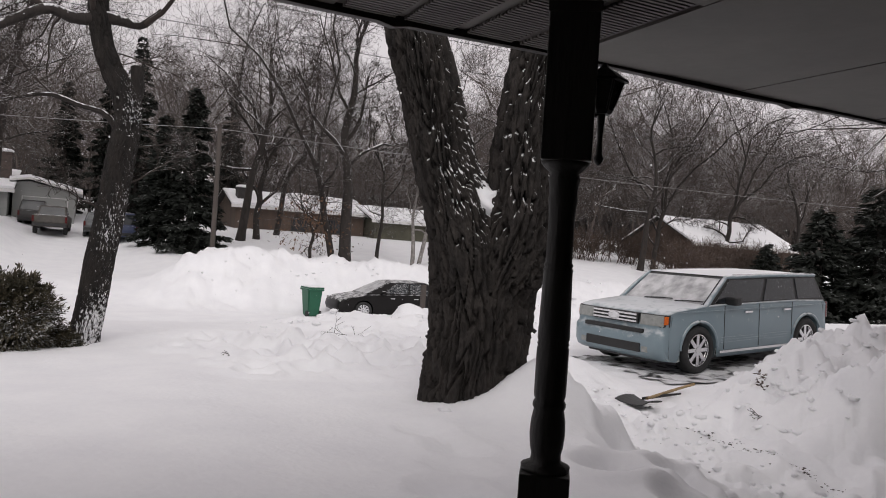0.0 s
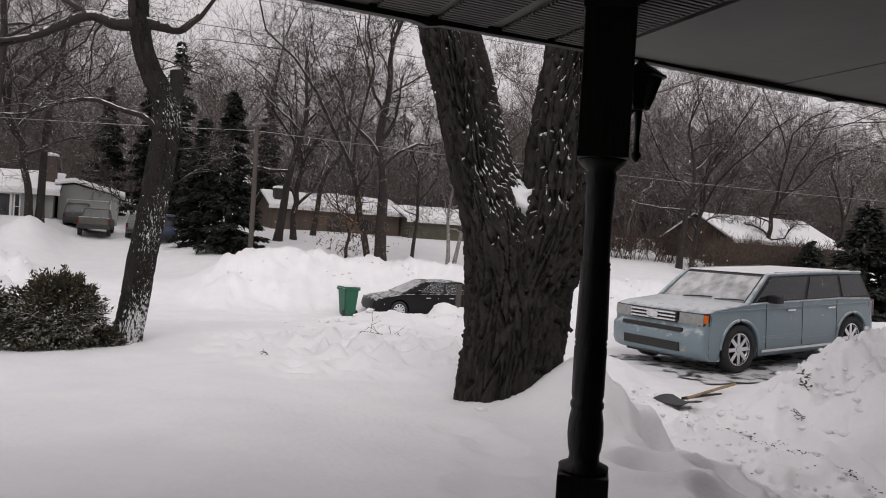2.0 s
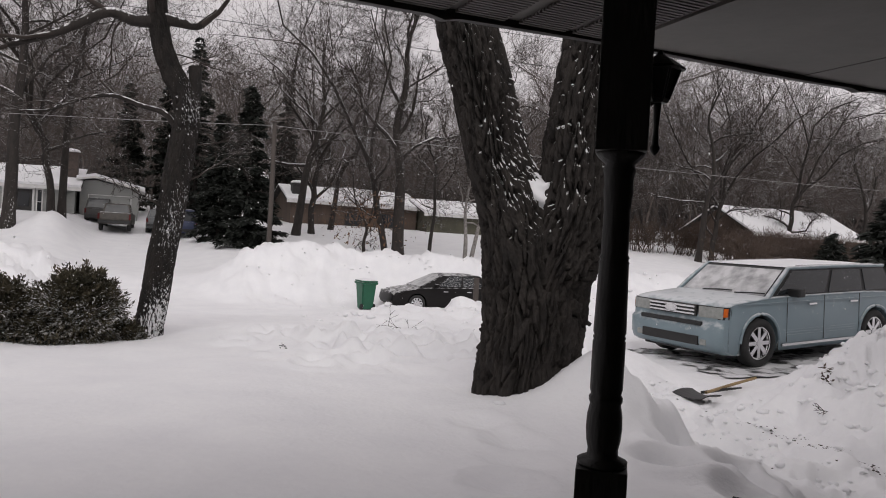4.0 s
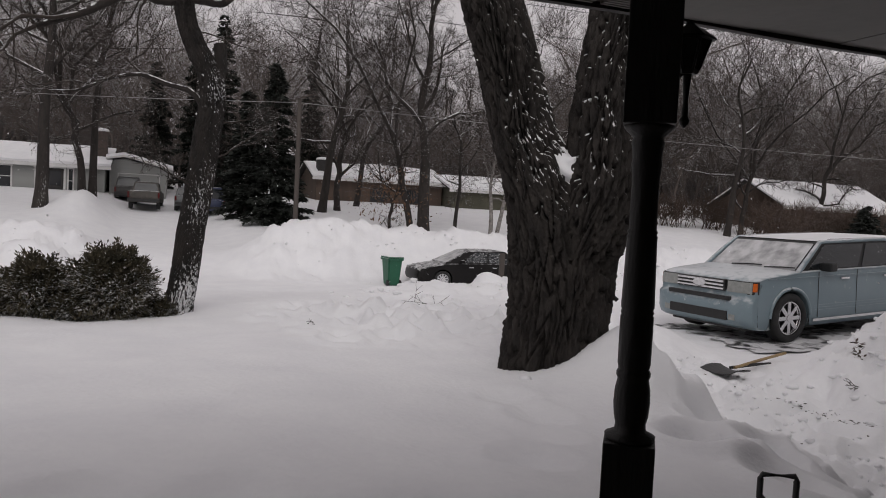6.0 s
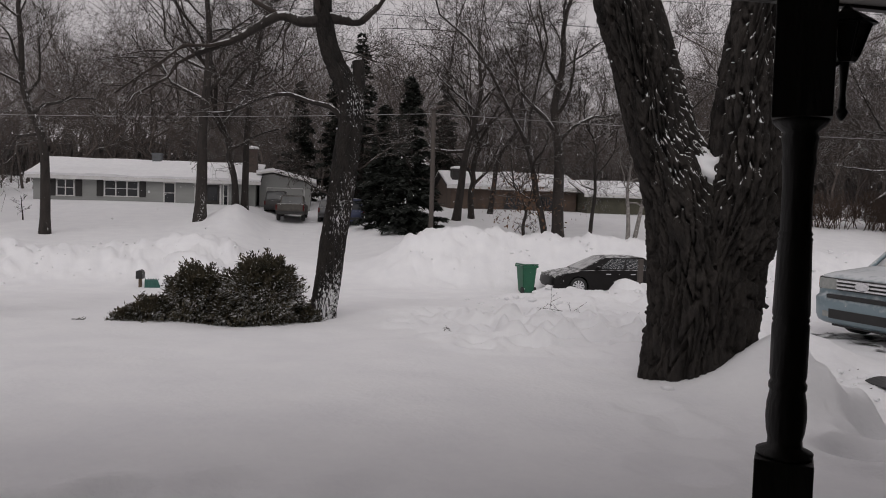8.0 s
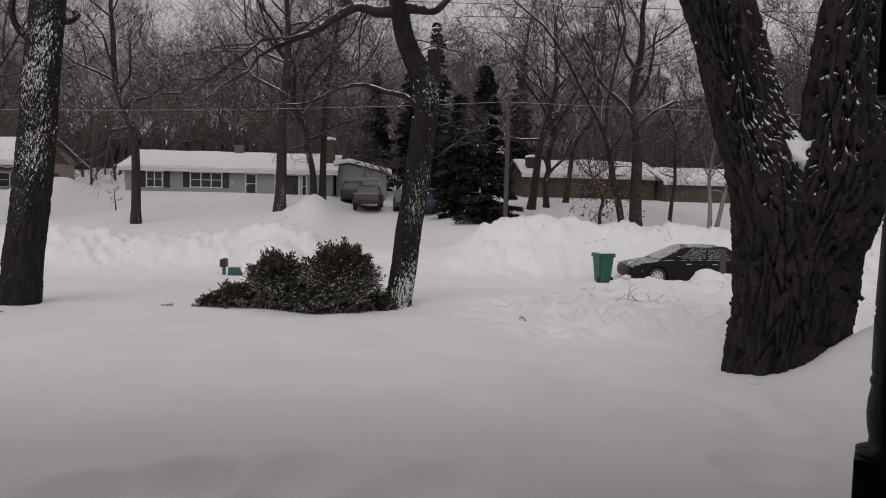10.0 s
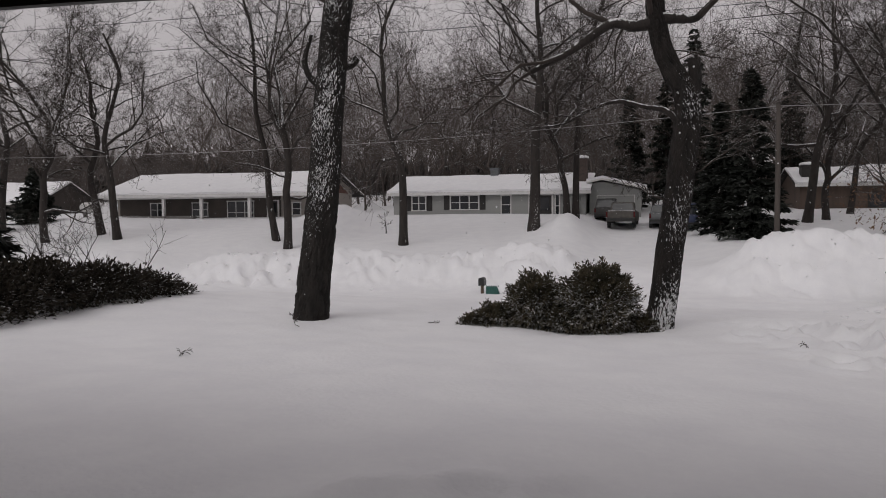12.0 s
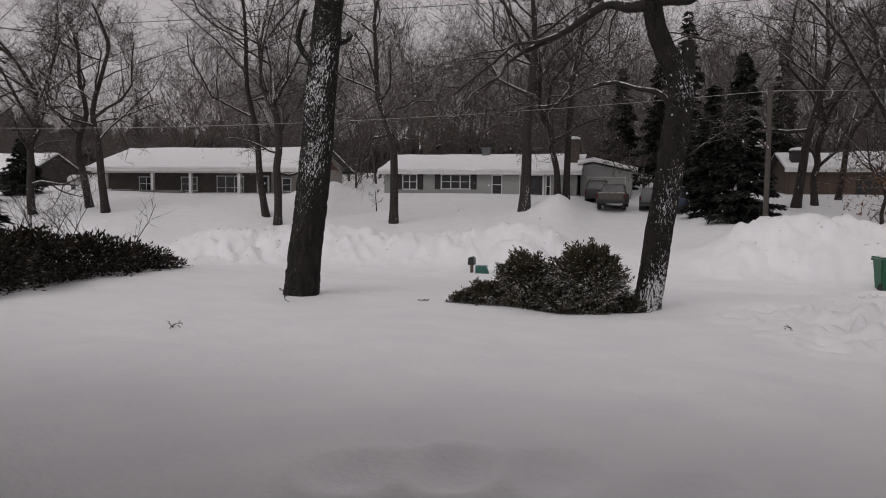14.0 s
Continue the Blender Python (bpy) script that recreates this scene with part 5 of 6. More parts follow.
def wheel(parent, x, y, r, side, spokes=8, rim_mat=None):
    """side: +1 or -1, the way the outer face looks along y."""
    w = new("wheel")
    w.parent = parent
    w.matrix_local = pose(x, y, r, -90 * side)
    half = 0.115
    ri = r * 0.70
    v, f = lathe([(ri, -half), (r * 0.93, -half), (r, -half * 0.72), (r, half * 0.72), (r * 0.93, half), (ri * 1.02, half), (ri, half * 0.6), (ri, -half)], 40)
    link("tyre", v, f[:-2], RUBBER, w, smooth_faces=True)
    m = rim_mat or CHROME
    bm = bmesh.new()
    for k in range(spokes):
        a = 360 / spokes * k
        box(bm, -ri * 0.13, ri * 0.13, ri * 0.12, ri * 0.97, half * 0.35, half * 0.78, 0.008, pose(0, 0, 0, 0, 0, a))
    bmesh.ops.create_cone(bm, cap_ends=True, segments=20, radius1=ri * 0.24, radius2=ri * 0.20, depth=half * 0.7, matrix=Matrix.Translation((0, 0, half * 0.5)))
    rim = part("rim", bm, m, w)
    v, f = lathe([(ri * 0.90, half * 0.82), (ri * 0.99, half * 0.90), (ri * 0.99, half * 0.3), (ri * 0.90, half * 0.3)], 36)
    link("rim_lip", v, f[:-2], m, rim, smooth_faces=True)
    # flat black disc that stands in for the shade behind the spokes
    v, f = lathe([(ri * 0.985, half * 0.1), (ri * 0.985, half * 0.15)], 28)
    link("brake_shadow", v, f, BLACKTRIM, w)


def arch(cx, cz, r, z0, n=10):
    a0 = math.asin(max(-1, min(1, (z0 - cz) / r)))
    return [(cx + r * math.cos(a), cz + r * math.sin(a)) for a in np.linspace(math.pi - a0, a0, n)]


NOSE_S = (0, 0.45, 0.8, 0.93, 0.985, 1)
NOSE_K = (0, 0.02, 0.10, 0.28, 0.62, 1)


def car_shell(parent, mat, upper, wheels, rw, z0, width, ends=0.13, drop=0.05, name="body"):
    """upper: outline from the rear foot over the top to the front foot, (x, z); wheels: hub places along x; the arches are cut from the sill."""
    sill = []
    for cx in sorted(wheels, reverse=True):
        sill += arch(cx, rw, rw * 1.17, z0)[::-1]
    outline = list(upper) + sill
    xs = [p[0] for p in upper]
    xm = (min(xs) + max(xs)) / 2
    L = (max(xs) - min(xs)) / 2

    def belly(z):
        """The flanks lean in above the belt and under the doors."""
        return 1 - 0.045 * max(0, (z - z0 - 0.45) / 0.45) ** 2 - 0.05 * max(0, (z0 + 0.24 - z) / 0.24) ** 2
    bm = bmesh.new()
    rows = []
    for s, k in ((-1, 1), (-0.985, 0.62), (-0.93, 0.28), (-0.8, 0.10), (-0.45, 0.02), (0, 0), (0.45, 0.02), (0.8, 0.10), (0.93, 0.28), (0.985, 0.62), (1, 1)):
        row = []
        for i, (x, z) in enumerate(outline):
            if i < len(upper):
                q = max(0, abs(x - xm) / L - 0.80) / 0.20
                x2 = x - math.copysign(ends * k * q, x - xm)
                z2 = z - drop * k * (1 if z > z0 + 0.5 else 0)
            else:
                x2, z2 = x, z
            row.append(bm.verts.new((x2, s * width / 2 * (belly(z2) if abs(s) > 0.99 else 1), z2)))
        rows.append(row)
    n = len(outline)
    for a, b in zip(rows[:-1], rows[1:]):
        for i in range(n):
            bm.faces.new((a[i], a[(i + 1) % n], b[(i + 1) % n], b[i]))
    ob = part(name, bm, mat, parent)
    ob.data.polygons.foreach_set("use_smooth", [abs(p.normal.y) < 0.9 for p in ob.data.polygons])
    # flanks, from the sill or the wheel arch up to the shoulder
    cols = np.unique(np.concatenate([np.linspace(min(xs) + 0.004, max(xs) - 0.004, 60), *[c + rw * 1.169 * np.linspace(-1, 1, 17) for c in wheels]]))
    up = np.array(upper)
    for s in (-1, 1):
        v, f = [], []
        for i, x in enumerate(cols):
            cut = [a[1] + (b[1] - a[1]) * (x - a[0]) / (b[0] - a[0]) for a, b in zip(up[:-1], up[1:]) if min(a[0], b[0]) <= x <= max(a[0], b[0]) and a[0] != b[0]]
            hi = max(cut)
            lo = min(min(cut), z0) if min(cut) < z0 + 0.4 and len(cut) < 2 else (min(cut) if len(cut) > 1 else z0)
            for c in wheels:
                if abs(x - c) < rw * 1.17:
                    lo = max(lo, rw + math.sqrt((rw * 1.17) ** 2 - (x - c) ** 2))
            q = max(0, abs(x - xm) / L - 0.80) / 0.20
            x2 = x - math.copysign(ends * q, x - xm)
            for j in range(13):
                z = lo + (hi - lo) * j / 12
                z2 = z - drop * (1 if hi > z0 + 0.5 else 0) * (j / 12) ** 3
                v.append((x2, s * (width / 2 + 0.001) * belly(z2), z2))
            if i:
                a, b = 13 * (i - 1), 13 * i
                f += [(a + j, b + j, b + j + 1, a + j + 1) for j in range(12)]
        link("side_panel", v, f, mat, parent, smooth_faces=True)
    return ob


def cabin(parent, mat, b0, b1, r0, r1, zb, zr, wb, wr, side_windows, glass, front_glass, rear_glass, roof_mat=None):
    """Greenhouse: belt from b0 to b1 at zb, roof from r0 to r1 at zr. side_windows: (u0, u1) along the side."""
    B = [Vector((b0, -wb / 2, zb)), Vector((b1, -wb / 2, zb)), Vector((b1, wb / 2, zb)), Vector((b0, wb / 2, zb))]
    R = [Vector((r0, -wr / 2, zr)), Vector((r1, -wr / 2, zr)), Vector((r1, wr / 2, zr)), Vector((r0, wr / 2, zr))]
    bm = bmesh.new()
    b = [bm.verts.new(p) for p in B]
    r = [bm.verts.new(p) for p in R]
    bm.faces.new(b[::-1])
    bm.faces.new(r)
    for i in range(4):
        bm.faces.new((b[i], b[(i + 1) % 4], r[(i + 1) % 4], r[i]))
    es = [e for e in bm.edges if not all(v in b for v in e.verts)]
    bmesh.ops.bevel(bm, geom=es, offset=0.05, segments=3, affect="EDGES", profile=0.6)
    part("cabin", bm, mat, parent)
    # roof skin with a crown
    n = 8
    v, f = [], []
    for i in range(n + 1):
        for j in range(n + 1):
            u, w = i / n, j / n
            p = R[0].lerp(R[1], u).lerp(R[3].lerp(R[2], u), w)
            v.append((p.x, p.y * 0.97, p.z + 0.004 + 0.045 * (1 - (2 * u - 1) ** 4) * (1 - (2 * w - 1) ** 4)))
    for i in range(n):
        for j in range(n):
            a = i * (n + 1) + j
            f.append((a, a + n + 1, a + n + 2, a + 1))
    link("roof", v, f, roof_mat or mat, parent, smooth_faces=True)

    def pane(p00, p10, p11, p01, u0, u1, v0, v1, m, nm):
        q = [p00.lerp(p10, u).lerp(p01.lerp(p11, u), w) for u, w in ((u0, v0), (u1, v0), (u1, v1), (u0, v1))]
        nrm = (q[1] - q[0]).cross(q[3] - q[0]).normalized()
        mid = (p00 + p10 + p11 + p01) / 4
        ctr = Vector(((b0 + b1) / 2, 0, (zb + zr) / 2))
        if nrm.dot(mid - ctr) < 0:
            nrm = -nrm
        bm2 = bmesh.new()
        o = [bm2.verts.new(k + nrm * 0.012) for k in q]
        i2 = [bm2.verts.new(k - nrm * 0.01) for k in q]
        bm2.faces.new(o)
        bm2.faces.new(i2[::-1])
        for k in range(4):
            bm2.faces.new((o[k], o[(k + 1) % 4], i2[(k + 1) % 4], i2[k]))
        part(nm, bm2, m, parent)
    for u0, u1 in side_windows:
        pane(B[0], B[1], R[1], R[0], u0, u1, 0.10, 0.88, glass, "side_window")
        pane(B[3], B[2], R[2], R[3], u0, u1, 0.10, 0.88, glass, "side_window")
    pane(B[1], B[2], R[2], R[1], 0.04, 0.96, 0.04, 0.90, front_glass, "windscreen")
    pane(B[3], B[0], R[0], R[3], 0.07, 0.93, 0.12, 0.86, rear_glass, "rear_window")


def build_blue_car():
    paint = material("ice_blue_paint", (0.20, 0.265, 0.295), (0.185, 0.245, 0.275), scale=3, rough=0.38, coat=0.25, snow=0.62, snow_from=(0, 0, 1), snow_at=0.62, snow_scale=8, snow_soft=0.3)
    roofm = material("snowy_car_roof", (0.55, 0.56, 0.57), (0.45, 0.47, 0.48), scale=4, rough=0.6, snow=0.9, snow_at=0.4, snow_scale=5)
    fx, fy = polar(45.29, 12.5)     # front hub on our side
    rx, ry = polar(52.25, 14.97)
    ang = math.degrees(math.atan2(fy - ry, fx - rx))
    L, W, R = 5.13, 1.93, 0.38
    mid = Vector((rx, ry, 0))
    fw = Vector((math.cos(radians(ang)), math.sin(radians(ang)), 0))
    left = Vector((-fw.y, fw.x, 0))
    sgn = 1 if left.dot(Vector((-rx, -ry, 0))) > 0 else -1
    org = mid - fw * 1.2 - left * sgn * (W / 2 - 0.12)
    c = thing("blue_crossover_car", pose(org.x, org.y, 0.245, 0, 0, ang) @ pose(0, 0, 0, 0, 2.8, 0), "ice blue boxy family car dusted with snow on the drive", "car")
    upper = [(0.46, 0.26), (0.42, 0.36), (0.41, 0.62), (0.44, 0.70), (0.45, 1.03), (0.53, 1.08), (1.5, 1.11), (3.70, 1.10), (4.0, 1.09), (4.75, 1.035), (4.95, 1.005), (5.02, 0.955), (5.05, 0.80), (5.06, 0.70),
             (5.13, 0.66), (5.13, 0.40), (5.08, 0.30), (4.95, 0.24), (4.70, 0.22)]
    car_shell(c, paint, upper, (1.2, 4.195), R, 0.23, W, 0.22, 0.05)
    cabin(c, BLACKTRIM, 0.50, 3.97, 0.74, 3.36, 1.06, 1.525, 1.80, 1.62, ((0.035, 0.255), (0.285, 0.56), (0.59, 0.945)), CARGLASS, SNOWGLASS, SNOWGLASS, roofm)
    def wrap(name, s, s0, s1, z0, z1, proud, mat):
        """A strip that follows the rounded corner of the nose."""
        q = np.linspace(s0, s1, 14)
        k = np.interp(q, NOSE_S, NOSE_K)
        xo, yo = 5.045 - 0.175 * k + proud, s * (q * W / 2 + proud * 0.6)
        v, f = [], []
        for i in range(14):
            v += [(xo[i], yo[i], z0), (xo[i] - 0.012, yo[i], z1), (xo[i] - 0.05, yo[i] * 0.98, z1), (xo[i] - 0.05, yo[i] * 0.98, z0)]
            if i:
                a, b = 4 * (i - 1), 4 * i
                f += [(a + j, b + j, b + (j + 1) % 4, a + (j + 1) % 4) for j in range(4)]
        f += [(0, 1, 2, 3), (55, 54, 53, 52)]
        link(name, v, f, mat, c)
    for y in (-W / 2 + 0.1, W / 2 - 0.1):
        s = 1 if y > 0 else -1
        for x in (1.2, 4.195):
            wheel(c, x, y, R, s, 8)
        boxpart("roof_rail", 1.0, 3.1, s * 0.76 - 0.015, s * 0.76 + 0.015, 1.53, 1.56, CHROME, c, bevel=0.008)
        m = boxpart("wing_mirror", 3.30, 3.46, s * 0.99 - 0.11, s * 0.99 + 0.11, 1.07, 1.20, BLACKTRIM, c, bevel=0.03)
        for x in (1.75, 2.85):
            boxpart("door_handle", x, x + 0.20, s * (W / 2 + 0.012) - 0.02, s * (W / 2 + 0.012) + 0.02, 0.93, 0.965, CHROME, c, bevel=0.01)
        for x in (1.66, 2.62, 3.56):
            boxpart("door_seam", x, x + 0.008, s * (W / 2 + 0.002) - 0.004, s * (W / 2 + 0.002) + 0.004, 0.36, 1.07, BLACKTRIM, c)
        for wx in (1.2, 4.195):
            aa = np.linspace(0.12 * math.pi * 0 + 0.05, math.pi - 0.05, 18)
            ring = [(wx + R * 1.20 * math.cos(a), s * (W / 2 + 0.004), R + R * 1.20 * math.sin(a)) for a in aa]
            vv, ff = tubes([(np.array([ring]), np.full((1, 18), 0.028), 6)])
            raw("arch_lip", vv, ff, paint, c)
        boxpart("side_crease", 0.6, 4.7, s * (W / 2 + 0.002) - 0.006, s * (W / 2 + 0.002) + 0.006, 0.985, 1.0, paint, c)
        for z in (0.46, 0.50, 0.54):
            boxpart("door_groove", 1.75, 3.65, s * (W / 2 + 0.001) - 0.005, s * (W / 2 + 0.001) + 0.005, z, z + 0.012, paint, c)
        boxpart("sill_strip", 1.72, 3.68, s * (W / 2 + 0.008) - 0.012, s * (W / 2 + 0.008) + 0.012, 0.30, 0.34, CHROME, c)
        wrap("headlamp", s, 0.52, 0.945, 0.79, 0.955, 0.012, LAMPGLASS)
        wrap("lamp_surround", s, 0.50, 0.995, 0.775, 0.965, 0.004, BLACKTRIM)
        wrap("amber_lamp", s, 0.95, 0.988, 0.82, 0.945, 0.014, AMBER)
        boxpart("fog_lamp", 5.05, 5.12, s * 0.66 - 0.06, s * 0.66 + 0.06, 0.37, 0.46, LAMPGLASS, c, bevel=0.01)
        boxpart("tail_lamp", 0.34, 0.46, s * 0.80 - 0.06, s * 0.80 + 0.06, 0.72, 1.02, REDLENS, c, bevel=0.015)
    boxpart("grille_panel", 5.0, 5.07, -0.48, 0.48, 0.79, 0.965, BLACKTRIM, c)
    for z in (0.81, 0.865, 0.92):
        boxpart("grille_bar", 5.06, 5.10, -0.47, 0.47, z, z + 0.032, CHROME, c, bevel=0.008)
    v, f = lathe([(0.02, 0), (0.13, 0), (0.13, 0.015), (0.11, 0.025), (0.02, 0.026)], 28)
    b = link("badge", v, f, CHROME, c)
    b.matrix_local = pose(5.095, 0, 0.885, 0, 90, 0) @ Matrix.Diagonal((0.5, 1, 1, 1))
    boxpart("bumper_slot", 5.08, 5.137, -0.62, 0.62, 0.665, 0.725, BLACKTRIM, c)
    boxpart("lower_intake", 5.05, 5.137, -0.58, 0.58, 0.36, 0.50, BLACKTRIM, c)
    boxpart("underbody", 0.7, 4.9, -0.75, 0.75, 0.2, 0.42, BLACKTRIM, c)
    for s in (-1, 1):
        vv, ff = tubes([(np.array([[(3.98, s * 0.90, 1.05), (3.68, s * 0.86, 1.285), (3.36, s * 0.805, 1.515)], [(3.36, s * 0.805, 1.515), (2.0, s * 0.815, 1.53), (0.74, s * 0.805, 1.515)]]), np.array([[0.045, 0.04, 0.035], [0.03, 0.03, 0.03]]), 8)])
        raw("pillar", vv, ff, paint, c)
    for y in (-0.35, 0.30):
        vv, ff = tubes([(np.array([[(3.99, y, 1.105), (3.95, y + 0.3, 1.125), (3.93, y + 0.55, 1.13)]]), np.array([[0.012, 0.012, 0.008]]), 5)])
        raw("wiper", vv, ff, BLACKTRIM, c)


build_blue_car()


def build_sedan():
    paint = material("black_car_paint", (0.007, 0.006, 0.006), (0.010, 0.009, 0.009), scale=3, rough=0.45, coat=0.0, gloss=0.2, snow=0.8, snow_from=(0, 0, 1), snow_at=0.95, snow_scale=6, snow_soft=0.2)
    x, y = at_azimuth(17.55, 26.3)
    c = thing("black_sedan", pose(x + 4.85, y - 0.1, -1.07, 0, 0, 180), "black saloon car dusted with snow parked in the street", "car")
    upper = [(0.06, 0.28), (0.0, 0.45), (0.02, 0.70), (0.08, 0.90), (0.25, 0.96), (0.9, 0.97), (3.4, 0.93), (3.8, 0.90), (4.5, 0.78), (4.72, 0.70), (4.82, 0.60), (4.85, 0.42), (4.78, 0.28), (4.6, 0.2)]
    car_shell(c, paint, upper, (1.0, 3.85), 0.325, 0.2, 1.82, 0.32, 0.04)
    cabin(c, paint, 0.55, 3.75, 1.25, 2.75, 0.92, 1.40, 1.66, 1.22, ((0.17, 0.46), (0.49, 0.80)), CARGLASS, SNOWGLASS, SNOWGLASS)
    for s in (-1, 1):
        for wx in (1.0, 3.85):
            wheel(c, wx, s * 0.80, 0.325, s, 10)
        boxpart("wing_mirror", 3.05, 3.2, s * 0.98 - 0.09, s * 0.98 + 0.09, 0.95, 1.07, paint, c, bevel=0.03)
        boxpart("headlamp", 4.52, 4.74, s * 0.66 - 0.16, s * 0.66 + 0.16, 0.60, 0.72, LAMPGLASS, c, bevel=0.02)
        boxpart("tail_lamp", 0.0, 0.2, s * 0.7 - 0.14, s * 0.7 + 0.14, 0.72, 0.88, REDLENS, c, bevel=0.02)
        for hx in (1.7, 2.65):
            boxpart("door_handle", hx, hx + 0.18, s * 0.918 - 0.015, s * 0.918 + 0.015, 0.78, 0.81, CHROME, c)
    boxpart("underbody", 0.4, 4.5, -0.7, 0.7, 0.18, 0.4, BLACKTRIM, c)


build_sedan()


def build_far_vehicles():
    tan = material("weathered_tan_paint", (0.10, 0.090, 0.078), (0.055, 0.05, 0.045), scale=3, rough=0.6, snow=0.5, snow_at=0.95)
    x, y = at_azimuth(-2.15, 45.5)
    c = thing("pickup_truck", pose(x, y, float(height(x, y + 2)) - 0.03, 0, 0, 88) @ Matrix.Scale(0.87, 4), "weathered tan pickup truck seen from its tailgate", "truck")
    bed = [(0.05, 0.45), (0.0, 0.6), (0.0, 1.15), (0.06, 1.20), (2.1, 1.20), (2.2, 1.18), (5.0, 1.15), (5.3, 1.05), (5.35, 0.6), (5.3, 0.45)]
    car_shell(c, tan, bed, (1.1, 4.4), 0.39, 0.45, 1.98, 0.12, 0.02)
    cabin(c, tan, 2.1, 4.2, 2.25, 3.7, 1.15, 1.82, 1.80, 1.50, ((0.06, 0.46), (0.5, 0.8)), CARGLASS, CARGLASS, PANE)
    boxpart("bed_well", 0.1, 2.08, -0.86, 0.86, 1.17, 1.215, SNOW_CAP, c)
    boxpart("tailgate", -0.03, -0.005, -0.82, 0.82, 0.72, 1.16, tan, c, bevel=0.01)
    boxpart("bumper", -0.16, -0.01, -0.96, 0.96, 0.50, 0.68, BLACKTRIM, c, bevel=0.02)
    for s in (-1, 1):
        boxpart("tail_lamp", -0.04, 0.05, s * 0.93 - 0.06, s * 0.93 + 0.06, 0.75, 1.12, REDLENS, c)
        for wx in (1.1, 4.4):
            wheel(c, wx, s * 0.86, 0.39, s, 6, BLACKTRIM)

    def wagon(name, az, yy, colour, label, turn, tall=1.75, length=4.5):
        m = material(name + "_paint", colour, tuple(0.8 * k for k in colour), scale=3, rough=0.45, snow=0.6, snow_at=0.95, snow_soft=0.2)
        x, y = at_azimuth(az, yy)
        c = thing(name, pose(x, y, float(height(x, y + 1)) - 0.03, 0, 0, turn) @ Matrix.Scale(0.87, 4), label, "car")
        up = [(0.05, 0.35), (0.0, 0.6), (0.02, 1.0), (0.1, 1.05), (3.2, 1.03), (4.2, 0.95), (4.42, 0.8), (4.5, 0.5), (4.4, 0.3)]
        car_shell(c, m, up, (0.9, 3.6), 0.35, 0.3, 1.8, 0.15, 0.03)
        cabin(c, m, 0.08, 3.4, 0.25, 2.7, 1.02, tall, 1.68, 1.35, ((0.05, 0.33), (0.36, 0.58), (0.61, 0.8)), CARGLASS, SNOWGLASS, PANE)
        for s in (-1, 1):
            boxpart("tail_lamp", -0.02, 0.06, s * 0.82 - 0.06, s * 0.82 + 0.06, 0.7, 1.0, REDLENS, c)
            for wx in (0.9, 3.6):
                wheel(c, wx, s * 0.78, 0.35, s, 6)
        boxpart("bumper", -0.08, 0.0, -0.85, 0.85, 0.42, 0.6, BLACKTRIM, c, bevel=0.02)
    wagon("dark_suv", -3.2, 49.5, (0.035, 0.033, 0.032), "dark utility car parked before the garage", 90)
    wagon("blue_van", 2.5, 43.5, (0.025, 0.035, 0.085), "dark blue van with a snowy roof on the drive", 92, 1.85)
    wagon("grey_car", 0.9, 46.5, (0.10, 0.105, 0.11), "grey snow-dusted car on the drive opposite", 90, 1.6)


build_far_vehicles()


# ---- street things ----
def build_bin():
    green = material("green_bin_plastic", (0.012, 0.105, 0.055), (0.010, 0.085, 0.045), scale=6, rough=0.5, snow=0.8, snow_at=0.85)
    x, y = at_azimuth(16.2, 25.9)
    b = thing("wheeled_bin", pose(x, y, float(height(x, y)) - 0.03, 0, 0, 8) @ Matrix.Diagonal((0.84, 0.90, 1.06, 1)), "green wheeled rubbish bin with snow on its lid", "bin")
    bm = bmesh.new()
    r = bmesh.ops.create_cube(bm, size=1)
    for v in r["verts"]:
        top = v.co.z > 0
        v.co.x *= 0.66 if top else 0.50
        v.co.y *= 0.74 if top else 0.52
        v.co.z = 1.0 if top else 0.06
    bmesh.ops.bevel(bm, geom=bm.edges[:], offset=0.04, segments=2, affect="EDGES")
    part("body", bm, green, b)
    boxpart("rim", -0.37, 0.37, -0.41, 0.41, 0.93, 1.0, green, b, bevel=0.02)
    boxpart("lid", -0.36, 0.36, -0.43, 0.40, 1.004, 1.06, green, b, bevel=0.03)
    bm = bmesh.new()
    bmesh.ops.create_uvsphere(bm, u_segments=18, v_segments=10, radius=1)
    bmesh.ops.scale(bm, vec=(0.34, 0.38, 0.05), verts=bm.verts[:])
    bmesh.ops.translate(bm, vec=(0, 0, 1.065), verts=bm.verts[:])
    part("lid_snow", bm, SNOW_CAP, b, "thin snow on the lid", True)
    vv, ff = tubes([(np.array([[(-0.26, 0.42, 0.94), (-0.26, 0.50, 0.97), (0.26, 0.50, 0.97), (0.26, 0.42, 0.94)]]), np.full((1, 4), 0.016), 6)])
    raw("handle", vv, ff, green, b)
    for s in (-1, 1):
        v, f = lathe([(0.02, -0.03), (0.13, -0.03), (0.13, 0.03), (0.02, 0.03)], 20)
        w = link("wheel", v, f, RUBBER, b)
        w.matrix_local = pose(s * 0.29, -0.24, 0.13, 0, 90, 0)


build_bin()


